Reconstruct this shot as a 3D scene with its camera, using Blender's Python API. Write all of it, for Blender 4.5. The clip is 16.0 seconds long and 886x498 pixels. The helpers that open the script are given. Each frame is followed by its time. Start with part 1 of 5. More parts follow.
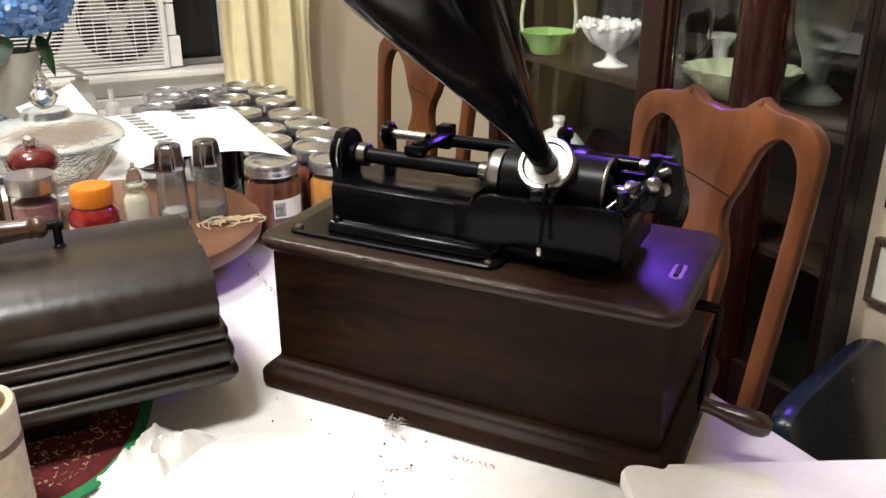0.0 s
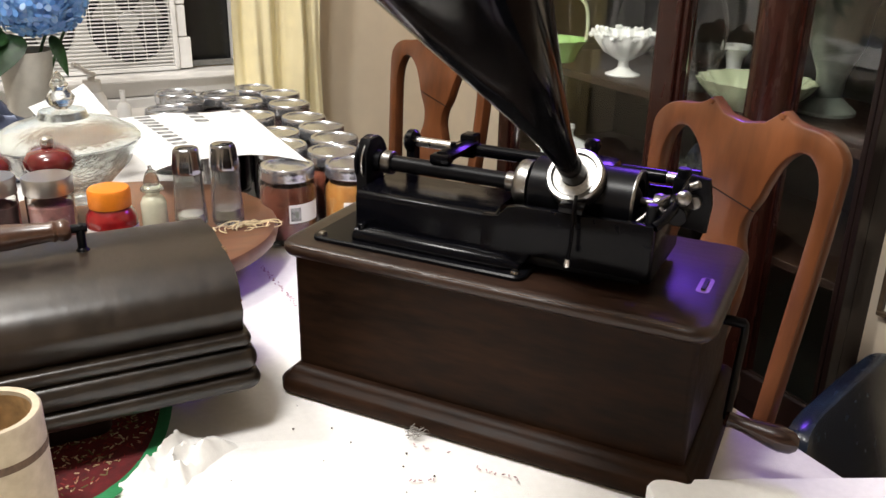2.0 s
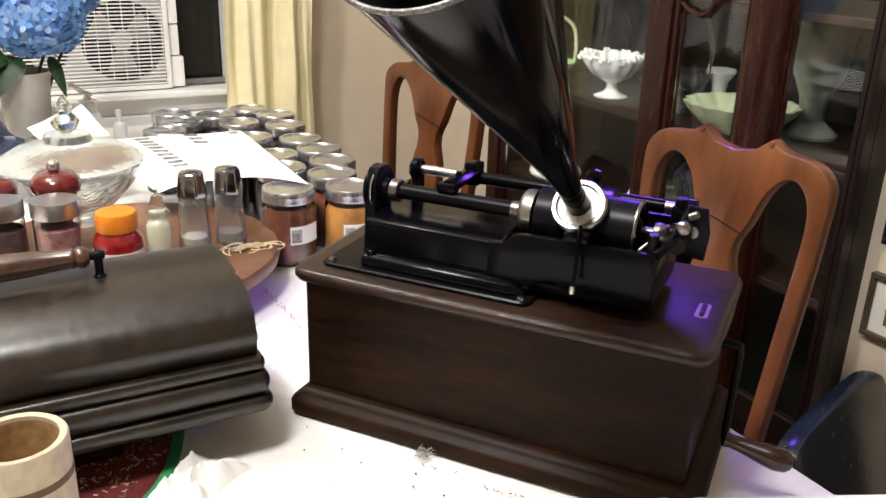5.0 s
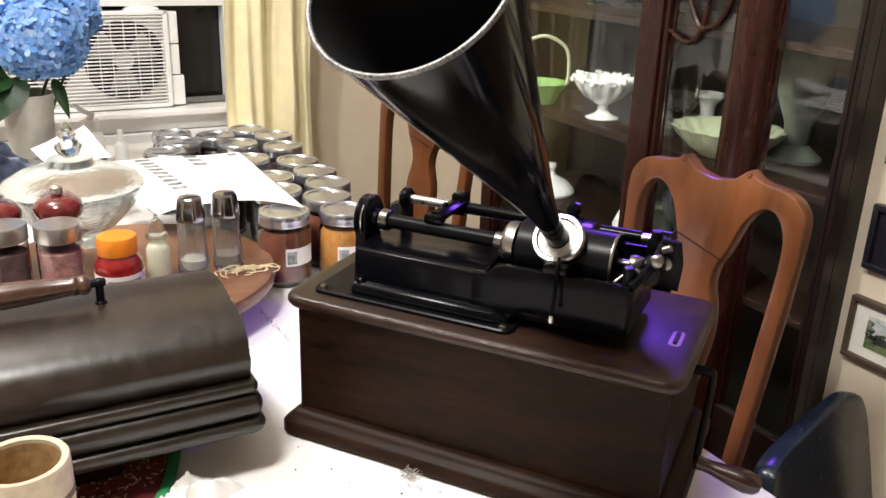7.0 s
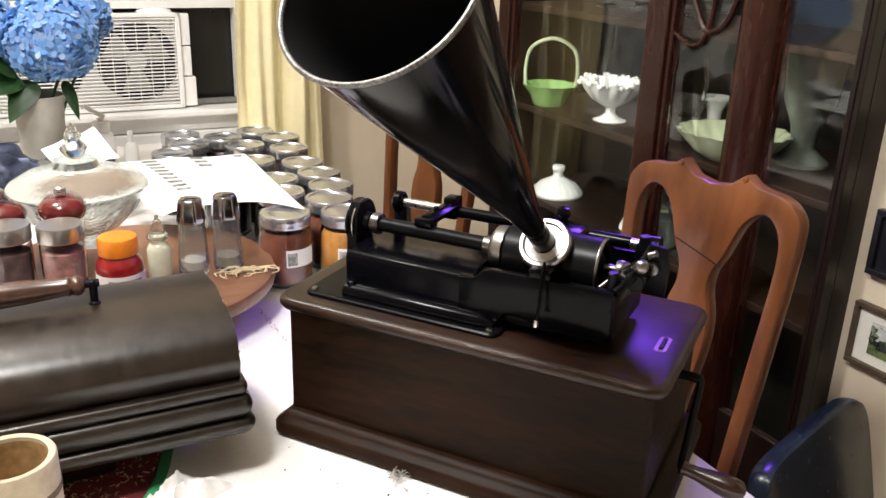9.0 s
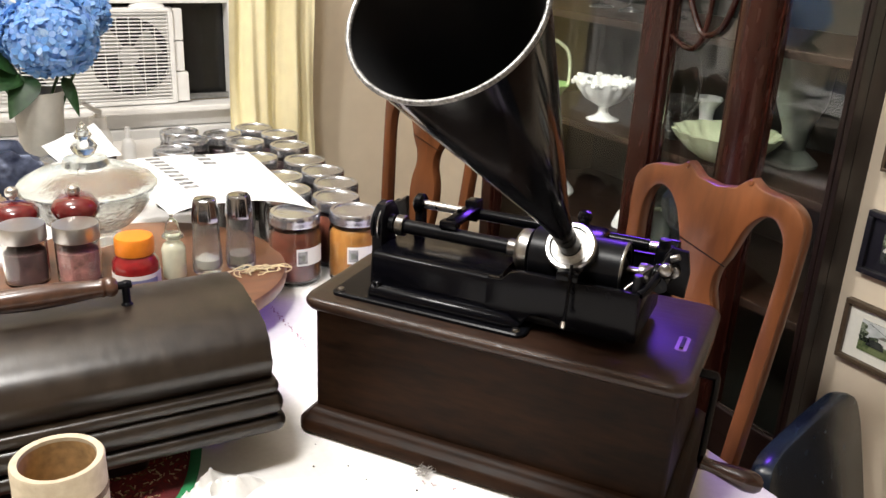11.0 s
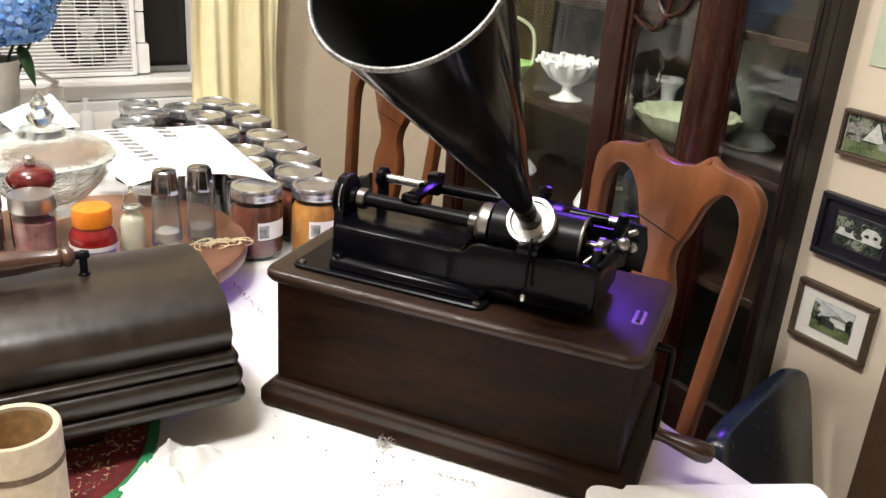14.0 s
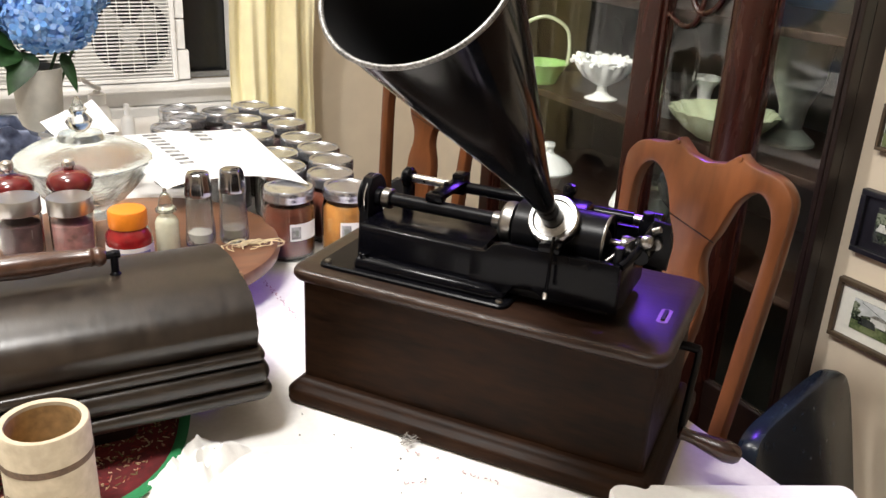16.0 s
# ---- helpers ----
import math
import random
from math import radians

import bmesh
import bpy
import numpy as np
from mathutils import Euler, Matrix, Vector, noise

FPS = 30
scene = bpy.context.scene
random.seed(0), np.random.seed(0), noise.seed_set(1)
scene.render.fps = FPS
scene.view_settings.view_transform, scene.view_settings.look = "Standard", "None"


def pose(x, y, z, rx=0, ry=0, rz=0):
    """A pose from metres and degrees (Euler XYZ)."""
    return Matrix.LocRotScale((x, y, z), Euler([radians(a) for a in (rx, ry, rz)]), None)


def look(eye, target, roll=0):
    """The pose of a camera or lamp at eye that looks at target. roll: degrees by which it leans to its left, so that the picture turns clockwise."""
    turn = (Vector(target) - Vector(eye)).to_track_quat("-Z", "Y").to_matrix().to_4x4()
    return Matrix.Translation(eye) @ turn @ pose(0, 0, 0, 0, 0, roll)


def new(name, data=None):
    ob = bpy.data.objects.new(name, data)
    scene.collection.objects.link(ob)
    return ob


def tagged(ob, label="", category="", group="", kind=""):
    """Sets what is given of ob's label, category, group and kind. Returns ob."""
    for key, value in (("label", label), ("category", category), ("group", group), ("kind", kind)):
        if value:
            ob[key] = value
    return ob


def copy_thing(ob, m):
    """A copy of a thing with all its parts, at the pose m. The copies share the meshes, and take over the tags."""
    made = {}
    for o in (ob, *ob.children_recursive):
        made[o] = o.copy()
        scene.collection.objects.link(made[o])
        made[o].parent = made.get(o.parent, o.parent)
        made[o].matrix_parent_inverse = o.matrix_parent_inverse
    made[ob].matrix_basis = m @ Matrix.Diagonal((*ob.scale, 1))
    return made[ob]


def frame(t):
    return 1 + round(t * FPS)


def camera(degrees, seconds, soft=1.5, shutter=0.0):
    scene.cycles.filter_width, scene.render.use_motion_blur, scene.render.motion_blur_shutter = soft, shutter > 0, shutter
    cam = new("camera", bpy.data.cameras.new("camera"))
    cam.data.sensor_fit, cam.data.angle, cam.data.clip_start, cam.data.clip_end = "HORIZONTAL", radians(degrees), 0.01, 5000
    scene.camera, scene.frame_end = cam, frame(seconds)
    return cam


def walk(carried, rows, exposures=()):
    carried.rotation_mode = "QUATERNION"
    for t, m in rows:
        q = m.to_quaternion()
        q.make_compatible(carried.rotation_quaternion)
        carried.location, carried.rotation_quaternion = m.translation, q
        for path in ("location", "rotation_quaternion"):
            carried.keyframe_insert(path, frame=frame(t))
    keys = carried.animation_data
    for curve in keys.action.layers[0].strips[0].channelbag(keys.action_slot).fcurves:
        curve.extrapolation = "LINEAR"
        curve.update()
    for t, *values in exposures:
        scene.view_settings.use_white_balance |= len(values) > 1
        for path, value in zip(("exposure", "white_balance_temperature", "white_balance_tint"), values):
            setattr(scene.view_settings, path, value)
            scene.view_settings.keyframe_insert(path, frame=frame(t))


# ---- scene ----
cam = camera(54.5, 16.0)
PATH = [
    (0, (-0.0119, -0.0065, 1.2146), (0.8771, 1.6217, 0.4673), 0.16),
    (0.5, (-0.0124, -0.0004, 1.2150), (0.8736, 1.6309, 0.4708), 0.52),
    (1, (-0.0182, 0.0030, 1.2168), (0.8684, 1.6351, 0.4750), 0.84),
    (1.5, (-0.0237, 0.0065, 1.2164), (0.8661, 1.6369, 0.4748), 1.01),
    (2, (-0.0322, 0.0105, 1.2178), (0.8645, 1.6383, 0.4789), 1.17),
    (2.5, (-0.0413, 0.0138, 1.2221), (0.8646, 1.6382, 0.4868), 1.34),
    (3, (-0.0492, 0.0142, 1.2220), (0.8684, 1.6337, 0.4904), 1.48),
    (3.5, (-0.0525, 0.0134, 1.2241), (0.8768, 1.6272, 0.4945), 1.53),
    (4, (-0.0578, 0.0137, 1.2269), (0.8804, 1.6237, 0.5005), 1.41),
    (6.5, (-0.0685, -0.0211, 1.2677), (0.8728, 1.6009, 0.5727), 2.11),
    (7, (-0.0679, -0.0259, 1.2731), (0.8758, 1.5950, 0.5789), 1.96),
    (7.5, (-0.0627, -0.0283, 1.2744), (0.8809, 1.5929, 0.5807), 2.22),
    (8, (-0.0535, -0.0315, 1.2735), (0.8798, 1.5948, 0.5777), 2.27),
    (8.5, (-0.0456, -0.0381, 1.2753), (0.8733, 1.5965, 0.5797), 2.32),
    (9, (-0.0426, -0.0448, 1.2794), (0.8596, 1.5992, 0.5842), 1.86),
    (11.5, (-0.1168, -0.0315, 1.2970), (0.8768, 1.5486, 0.5788), 3.11),
    (12, (-0.1227, -0.0312, 1.2941), (0.9073, 1.5226, 0.5698), 3.50),
    (12.5, (-0.1176, -0.0315, 1.2909), (0.9272, 1.5089, 0.5593), 3.84),
    (13, (-0.1116, -0.0315, 1.2894), (0.9347, 1.5037, 0.5489), 4.04),
    (13.5, (-0.1052, -0.0337, 1.2893), (0.9355, 1.5022, 0.5426), 4.10),
    (14, (-0.1027, -0.0406, 1.2901), (0.9223, 1.5057, 0.5428), 4.24),
    (14.5, (-0.0985, -0.0503, 1.2912), (0.8991, 1.5165, 0.5497), 4.08),
    (15, (-0.0943, -0.0540, 1.2903), (0.8788, 1.5287, 0.5500), 3.65),
    (15.5, (-0.0899, -0.0555, 1.2905), (0.8626, 1.5378, 0.5462), 3.25),
    (16, (-0.0867, -0.0554, 1.2885), (0.8514, 1.5454, 0.5419), 2.84),
]
walk(cam, [(t, look(eye, target, roll)) for t, eye, target, roll in PATH], exposures=[(0, -0.20), (4, -0.14), (6.5, 0.04), (16, 0.04)])

# ---- light ----
world = bpy.data.worlds.new("night")
world.use_nodes = True
world.node_tree.nodes["Background"].inputs[0].default_value = (0.02, 0.025, 0.04, 1)
world.node_tree.nodes["Background"].inputs[1].default_value = 0.3
scene.world = world


def lamp(name, kind, place, target, power, colour, size=0.2):
    data = bpy.data.lights.new(name, kind)
    data.energy, data.color = power, colour
    if kind == "AREA":
        data.shape, data.size = "DISK", size
    else:
        data.shadow_soft_size = size
    ob = new(name, data)
    ob.matrix_world = look(place, target)
    return ob


lamp("ceiling_lamp", "AREA", (-0.30, 0.48, 2.2), (-0.30, 0.48, 0.0), 27, (1.0, 0.975, 0.94), 0.30)
lamp("ceiling_glow", "POINT", (-0.32, 1.25, 2.08), (0, 0, 0), 48, (1.0, 0.97, 0.93), 0.08)
violet = lamp("violet_lamp", "SPOT", (0.98, 1.06, 1.40), (0.45, 0.58, 0.84), 14.0, (0.22, 0.07, 1.0), 0.09)
violet.data.spot_size, violet.data.spot_blend = radians(88), 0.6


# ---- materials ----
def mat(name, base, rough=0.5, metal=0.0, vary=0.25, scale=40.0, bump=0.0, bump_scale=200.0, stretch=(1, 1, 1), spec=0.5, coat=0.0, second=None, rvary=0.15, alpha=None, sss=None):
    """Principled surface with colour variation at two scales, gloss variation and fine relief."""
    m = bpy.data.materials.new(name)
    m.use_nodes = True
    nt = m.node_tree
    b = nt.nodes["Principled BSDF"]
    n = nt.nodes.new
    L = nt.links.new
    co = n("ShaderNodeTexCoord")
    mp = n("ShaderNodeMapping")
    mp.inputs["Scale"].default_value = stretch
    L(co.outputs["Object"], mp.inputs[0])
    big, fine = n("ShaderNodeTexNoise"), n("ShaderNodeTexNoise")
    for t, s, d in ((big, scale * 0.22, 3.0), (fine, scale * 2.2, 6.0)):
        t.inputs["Scale"].default_value, t.inputs["Detail"].default_value = s, d
        L(mp.outputs[0], t.inputs["Vector"])
    mixn = n("ShaderNodeMath")
    mixn.operation = "ADD"
    L(big.outputs["Fac"], mixn.inputs[0])
    L(fine.outputs["Fac"], mixn.inputs[1])
    ramp = n("ShaderNodeValToRGB")
    two = second or tuple(min(1.0, c * (1 + vary)) for c in base)
    ramp.color_ramp.elements[0].position, ramp.color_ramp.elements[0].color = 0.36, (*[c * (1 - vary) for c in base], 1)
    ramp.color_ramp.elements[1].position, ramp.color_ramp.elements[1].color = 0.64, (*two, 1)
    half = n("ShaderNodeMath")
    half.operation = "MULTIPLY"
    half.inputs[1].default_value = 0.5
    L(mixn.outputs[0], half.inputs[0])
    L(half.outputs[0], ramp.inputs[0])
    L(ramp.outputs[0], b.inputs["Base Color"])
    mr = n("ShaderNodeMapRange")
    mr.inputs["To Min"].default_value, mr.inputs["To Max"].default_value = max(0.02, rough - rvary * rough), min(1, rough + rvary * rough)
    L(fine.outputs["Fac"], mr.inputs["Value"])
    L(mr.outputs[0], b.inputs["Roughness"])
    b.inputs["Metallic"].default_value = metal
    b.inputs["Specular IOR Level"].default_value = spec
    b.inputs["Coat Weight"].default_value = coat
    b.inputs["Coat Roughness"].default_value = 0.12
    if bump:
        t2 = n("ShaderNodeTexNoise")
        t2.inputs["Scale"].default_value, t2.inputs["Detail"].default_value = bump_scale, 4.0
        L(mp.outputs[0], t2.inputs["Vector"])
        bp = n("ShaderNodeBump")
        bp.inputs["Strength"].default_value, bp.inputs["Distance"].default_value = bump, 0.001
        L(t2.outputs["Fac"], bp.inputs["Height"])
        L(bp.outputs[0], b.inputs["Normal"])
    if alpha is not None:
        b.inputs["Alpha"].default_value = alpha
    if sss:
        b.inputs["Subsurface Weight"].default_value = sss
        b.inputs["Subsurface Radius"].default_value = (0.01, 0.01, 0.01)
    return m


def wood(name, dark, light, rough=0.4, along="X", coat=0.0, grain=60.0, bump=0.12, spec=0.4, mix=0.4):
    """Wood with long grain along one axis, pores and worn patches."""
    st = {"X": (0.2, 1, 1), "Y": (1, 0.2, 1), "Z": (1, 1, 0.2)}[along]
    mid = tuple((1 - mix) * a + mix * b for a, b in zip(dark, light))
    return mat(name, dark, rough, 0, 0.2, grain, bump, 420.0, st, spec, coat, mid, 0.3)


def glass(name, colour=(0.95, 0.97, 0.96), rough=0.02, ior=1.45, bump=0.0, bump_scale=90.0, clear=1.0):
    m = bpy.data.materials.new(name)
    m.use_nodes = True
    b = m.node_tree.nodes["Principled BSDF"]
    b.inputs["Base Color"].default_value = (*colour, 1)
    b.inputs["Roughness"].default_value = rough
    b.inputs["Transmission Weight"].default_value = clear
    b.inputs["IOR"].default_value = ior
    if bump:
        v = m.node_tree.nodes.new("ShaderNodeTexVoronoi")
        v.inputs["Scale"].default_value = bump_scale
        co = m.node_tree.nodes.new("ShaderNodeTexCoord")
        m.node_tree.links.new(co.outputs["Object"], v.inputs["Vector"])
        bp = m.node_tree.nodes.new("ShaderNodeBump")
        bp.inputs["Strength"].default_value, bp.inputs["Distance"].default_value = bump, 0.003
        m.node_tree.links.new(v.outputs["Distance"], bp.inputs["Height"])
        m.node_tree.links.new(bp.outputs[0], b.inputs["Normal"])
    return m


M = {
    "case": wood("dark_oak", (0.0075, 0.0038, 0.0022), (0.036, 0.0150, 0.0066), 0.46, "X", 0.0, 70.0, 0.16, 0.10, 0.6),
    "case_top": wood("dark_oak_top", (0.007, 0.0036, 0.0024), (0.040, 0.018, 0.0100), 0.36, "X", 0.0, 70.0, 0.16, 0.42, 0.7),
    "lid": mat("smoked_oak", (0.0065, 0.0042, 0.0026), 0.33, 0, 0.40, 34, 0.22, 110, (1, 0.55, 0.55), 0.55, 0.03, (0.021, 0.0132, 0.0080), 0.24),
    "rawwood": wood("raw_oak", (0.3, 0.18, 0.09), (0.5, 0.33, 0.18), 0.7, "X"),
    "wornwood_glint": wood("worn_oak_edge_glint", (0.06, 0.03, 0.016), (0.12, 0.065, 0.036), 0.5, "X"),
    "black": mat("black_japan", (0.002, 0.002, 0.003), 0.19, 0, 0.3, 60, 0.04, 300, spec=0.11),
    "satin": mat("satin_black_iron", (0.003, 0.003, 0.004), 0.32, 0.0, 0.3, 60, 0.10, 500, spec=0.13),
    "steel": mat("nickel", (0.66, 0.65, 0.64), 0.28, 1.0, 0.2, 80),
    "steel_dark": mat("oiled_steel", (0.22, 0.21, 0.2), 0.3, 1.0, 0.35, 90),
    "zinc": mat("zinc_band", (0.30, 0.297, 0.29), 0.32, 1.0, 0.15, 120),
    "mica": mat("pale_diaphragm", (0.50, 0.495, 0.48), 0.38, 0.35, 0.35, 120),
    "record": mat("black_wax", (0.004, 0.004, 0.005), 0.34, 0, 0.2, 60, 0.1, 900, (1, 0.05, 0.05), 0.16),
    "brass": mat("worn_brass", (0.26, 0.22, 0.16), 0.4, 0.8, 0.3, 90),
    "copper": mat("copper_brown_wood", (0.024, 0.007, 0.0045), 0.25, 0.0, 0.5, 60, coat=0.4),
    "handle": mat("turned_brown_wood", (0.058, 0.025, 0.014), 0.30, 0.0, 0.4, 60, coat=0.2),
    "horn": mat("black_enamel", (0.003, 0.003, 0.0035), 0.11, 0, 0.4, 14, 0.10, 26, spec=0.22, rvary=0.6),
    "horn_in": mat("matt_black_inside", (0.004, 0.004, 0.005), 0.6, 0, 0.3, 20),
    "cloth": mat("white_damask", (0.78, 0.76, 0.74), 0.85, 0, 0.05, 60, 0.35, 700),
    "tissue": mat("white_tissue", (0.86, 0.85, 0.83), 0.9, 0, 0.04, 80, 0.3, 500, sss=0.1),
    "paper": mat("printer_paper", (0.86, 0.87, 0.88), 0.8, 0, 0.02, 30, 0.03, 200),
    "ink": mat("grey_print", (0.10, 0.10, 0.11), 0.8, 0, 0.5, 300, second=(0.45, 0.45, 0.45)),
    "rose": mat("pink_stitching", (0.50, 0.34, 0.36), 0.9, 0, 0.3, 200),
    "thread": mat("grey_thread", (0.35, 0.33, 0.31), 0.9, 0, 0.3, 300),
    "wall": mat("cream_wall_paint", (0.72, 0.62, 0.48), 0.75, 0, 0.05, 8, 0.15, 160),
    "ceil": mat("white_ceiling_paint", (0.78, 0.76, 0.72), 0.85, 0, 0.04, 8),
    "floor": wood("brown_floor_boards", (0.10, 0.05, 0.025), (0.22, 0.12, 0.06), 0.45, "Y"),
    "trim": mat("white_gloss_paint", (0.86, 0.85, 0.83), 0.4, 0, 0.05, 20, 0.05, 120),
    "plastic": mat("white_plastic", (0.88, 0.87, 0.85), 0.45, 0, 0.04, 20),
    "fanblade": mat("pale_grey_blade", (0.62, 0.61, 0.58), 0.5, 0, 0.1, 20),
    "fanback": mat("dark_fan_well", (0.06, 0.055, 0.06), 0.7, 0, 0.2, 20),
    "night": mat("night_glass_dark", (0.012, 0.012, 0.012), 0.25, 0, 0.3, 10),
    "alu": mat("dull_aluminium", (0.3, 0.3, 0.3), 0.45, 0.9, 0.2, 40),
    "curtain": mat("pale_yellow_cotton", (0.89, 0.80, 0.52), 0.85, 0, 0.06, 14, 0.25, 500, sss=0.25),
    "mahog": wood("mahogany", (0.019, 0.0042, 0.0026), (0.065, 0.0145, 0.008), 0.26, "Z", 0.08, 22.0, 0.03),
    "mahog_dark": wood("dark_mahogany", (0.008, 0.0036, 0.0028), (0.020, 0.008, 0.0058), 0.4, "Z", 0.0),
    # shelf and cabinet back: the cabinet's inner shade is darkened into both colours
    "shelf": wood("shaded_brown_shelf", (0.013, 0.0062, 0.0034), (0.038, 0.018, 0.009), 0.45, "Y"),
    "cabback_shade": mat("shaded_cabinet_back", (0.009, 0.011, 0.008), 0.5, 0, 0.4, 10),
    "chair": wood("honey_mahogany", (0.090, 0.030, 0.011), (0.30, 0.102, 0.033), 0.34, "Z", 0.2, 15.0, 0.06, 0.4, 0.62),
    "chair_side": wood("red_mahogany", (0.12, 0.038, 0.018), (0.2, 0.07, 0.03), 0.32, "Z", 0.3, 30.0),
    "pane": glass("window_pane", (0.97, 0.98, 0.97)),
    "cutglass": glass("pressed_glass", (0.76, 0.785, 0.765), 0.07, 1.39, 0.18, 170.0, 0.97),
    "jar": glass("jar_glass", (0.97, 0.97, 0.96), 0.03, 1.42, 0.1, 60.0),
    "tin": mat("jar_lid_tin", (0.56, 0.57, 0.60), 0.24, 0.9, 0.02, 20, rvary=0.05),
    "jam_brown": mat("brown_preserve", (0.085, 0.024, 0.014), 0.25, 0, 0.45, 50, sss=0.1),
    "jam_gold": mat("golden_preserve", (0.29, 0.125, 0.026), 0.35, 0, 0.3, 50, sss=0.2),
    "jam_dark": mat("dark_berry_preserve", (0.025, 0.012, 0.016), 0.3, 0, 0.4, 50),
    "label": mat("white_label", (0.72, 0.71, 0.70), 0.7, 0, 0.04, 60),
    "orange": mat("orange_cap", (0.75, 0.22, 0.015), 0.4, 0, 0.1, 60),
    "redglass": mat("dark_red_bottle", (0.24, 0.010, 0.012), 0.18, 0, 0.3, 40, coat=0.6),
    "bluelabel": mat("grey_blue_print", (0.16, 0.18, 0.33), 0.7, 0, 0.2, 200),
    "mill": mat("cherry_red_lacquer", (0.12, 0.012, 0.012), 0.18, 0, 0.3, 30, coat=0.6),
    "spice_a": mat("pink_salt_grains", (0.20, 0.085, 0.075), 0.8, 0, 0.6, 300, 0.6, 600),
    "spice_b": mat("dark_peppercorns", (0.05, 0.022, 0.022), 0.8, 0, 0.6, 300, 0.6, 600),
    "sauce": mat("pale_green_liquid", (0.55, 0.55, 0.42), 0.2, 0, 0.1, 40),
    "saltfill": mat("grey_white_salt", (0.30, 0.28, 0.23), 0.8, 0, 0.2, 300),
    "pepperfill": mat("ground_pepper", (0.15, 0.125, 0.09), 0.9, 0, 0.5, 400),
    "board": wood("round_oak_board", (0.13, 0.058, 0.030), (0.28, 0.135, 0.068), 0.4, "X", 0.15, 40.0),
    "straw": mat("pale_raffia", (0.6, 0.5, 0.3), 0.8, 0, 0.3, 200),
    "vase": mat("taupe_stoneware", (0.42, 0.40, 0.35), 0.5, 0, 0.12, 20),
    "petal": None, "leaf": mat("dark_green_leaf", (0.03, 0.09, 0.025), 0.45, 0, 0.4, 30, 0.2, 100),
    "tube": mat("aged_cream_paper", (0.47, 0.39, 0.27), 0.8, 0, 0.14, 50, 0.2, 300, second=(0.56, 0.48, 0.345)),
    "tube_in": mat("brown_card", (0.44, 0.28, 0.12), 0.85, 0, 0.3, 60, 0.2, 300),
    "tube_band": mat("dark_brown_band", (0.12, 0.075, 0.045), 0.8, 0, 0.4, 120),
    "matred": None,
    "green": mat("green_binding", (0.02, 0.22, 0.075), 0.8, 0, 0.15, 120, 0.4, 900),
    "navy": mat("navy_vinyl", (0.008, 0.016, 0.028), 0.26, 0, 0.3, 30, 0.03, 300),
    "milkgreen": mat("jadeite_glass", (0.28, 0.50, 0.16), 0.2, 0, 0.15, 30, coat=0.4),
    "milkwhite": mat("milk_glass", (0.78, 0.80, 0.76), 0.22, 0, 0.06, 30, coat=0.4),
    "milkcream": mat("pale_green_milk_glass", (0.50, 0.56, 0.37), 0.25, 0, 0.1, 30, coat=0.4),
    "greydish": mat("shaded_grey_china", (0.16, 0.18, 0.15), 0.35, 0, 0.2, 30),
    "darkplate": mat("dark_oval_plate", (0.03, 0.032, 0.03), 0.4, 0, 0.3, 30),
    "bluebag": mat("blue_foil_bag", (0.012, 0.020, 0.06), 0.3, 0.3, 0.6, 30, second=(0.10, 0.12, 0.19)),
    "tan": mat("tan_bread_bag", (0.45, 0.34, 0.22), 0.5, 0, 0.3, 40),
    "frame_brown": wood("brown_frame", (0.06, 0.04, 0.025), (0.12, 0.085, 0.05), 0.4, "Y"),
    "frame_black": mat("black_frame", (0.01, 0.01, 0.014), 0.35, 0, 0.3, 60),
    "mount": mat("off_white_mount", (0.70, 0.69, 0.62), 0.8, 0, 0.04, 60),
    "brown_door": wood("brown_door_wood", (0.09, 0.05, 0.03), (0.16, 0.09, 0.055), 0.45, "Z"),
    "chrome": mat("dark_chrome", (0.34, 0.34, 0.36), 0.16, 1.0, 0.1, 30, rvary=0.05),
    "brushed": mat("brushed_steel", (0.60, 0.59, 0.58), 0.34, 1.0, 0.04, 60, rvary=0.05),
    "crumb": mat("dark_crumbs", (0.05, 0.04, 0.035), 0.9, 0, 0.3, 100),
    "rim": mat("worn_rim", (0.02, 0.02, 0.02), 0.35, 0.4, 0.5, 260, second=(0.34, 0.33, 0.32)),
    "clutter": mat("black_bag", (0.012, 0.012, 0.014), 0.4, 0, 0.4, 30),
}


def photo(name, colours, scale=26.0):
    """Foliage, lawn or sky in a faded snapshot: mottled patches at two scales."""
    m = bpy.data.materials.new(name)
    m.use_nodes = True
    nt = m.node_tree
    b, n, L = nt.nodes["Principled BSDF"], nt.nodes.new, nt.links.new
    co, big, fine, add, ramp = n("ShaderNodeTexCoord"), n("ShaderNodeTexNoise"), n("ShaderNodeTexNoise"), n("ShaderNodeMath"), n("ShaderNodeValToRGB")
    for t, k in ((big, scale), (fine, scale * 7)):
        t.inputs["Scale"].default_value, t.inputs["Detail"].default_value = k, 6.0
        L(co.outputs["Object"], t.inputs["Vector"])
    add.operation = "MULTIPLY_ADD"
    add.inputs[1].default_value = 0.8
    L(fine.outputs["Fac"], add.inputs[0])
    L(big.outputs["Fac"], add.inputs[2])
    cr = ramp.color_ramp
    cr.elements[0].position, cr.elements[0].color = 0.72, (*colours[0], 1)
    cr.elements[1].position, cr.elements[1].color = 1.06, (*colours[-1], 1)
    for i, c in enumerate(colours[1:-1]):
        cr.elements.new(0.72 + 0.34 * (i + 1) / (len(colours) - 1)).color = (*c, 1)
    L(add.outputs[0], ramp.inputs[0])
    L(ramp.outputs[0], b.inputs["Base Color"])
    b.inputs["Roughness"].default_value = 0.25
    return m


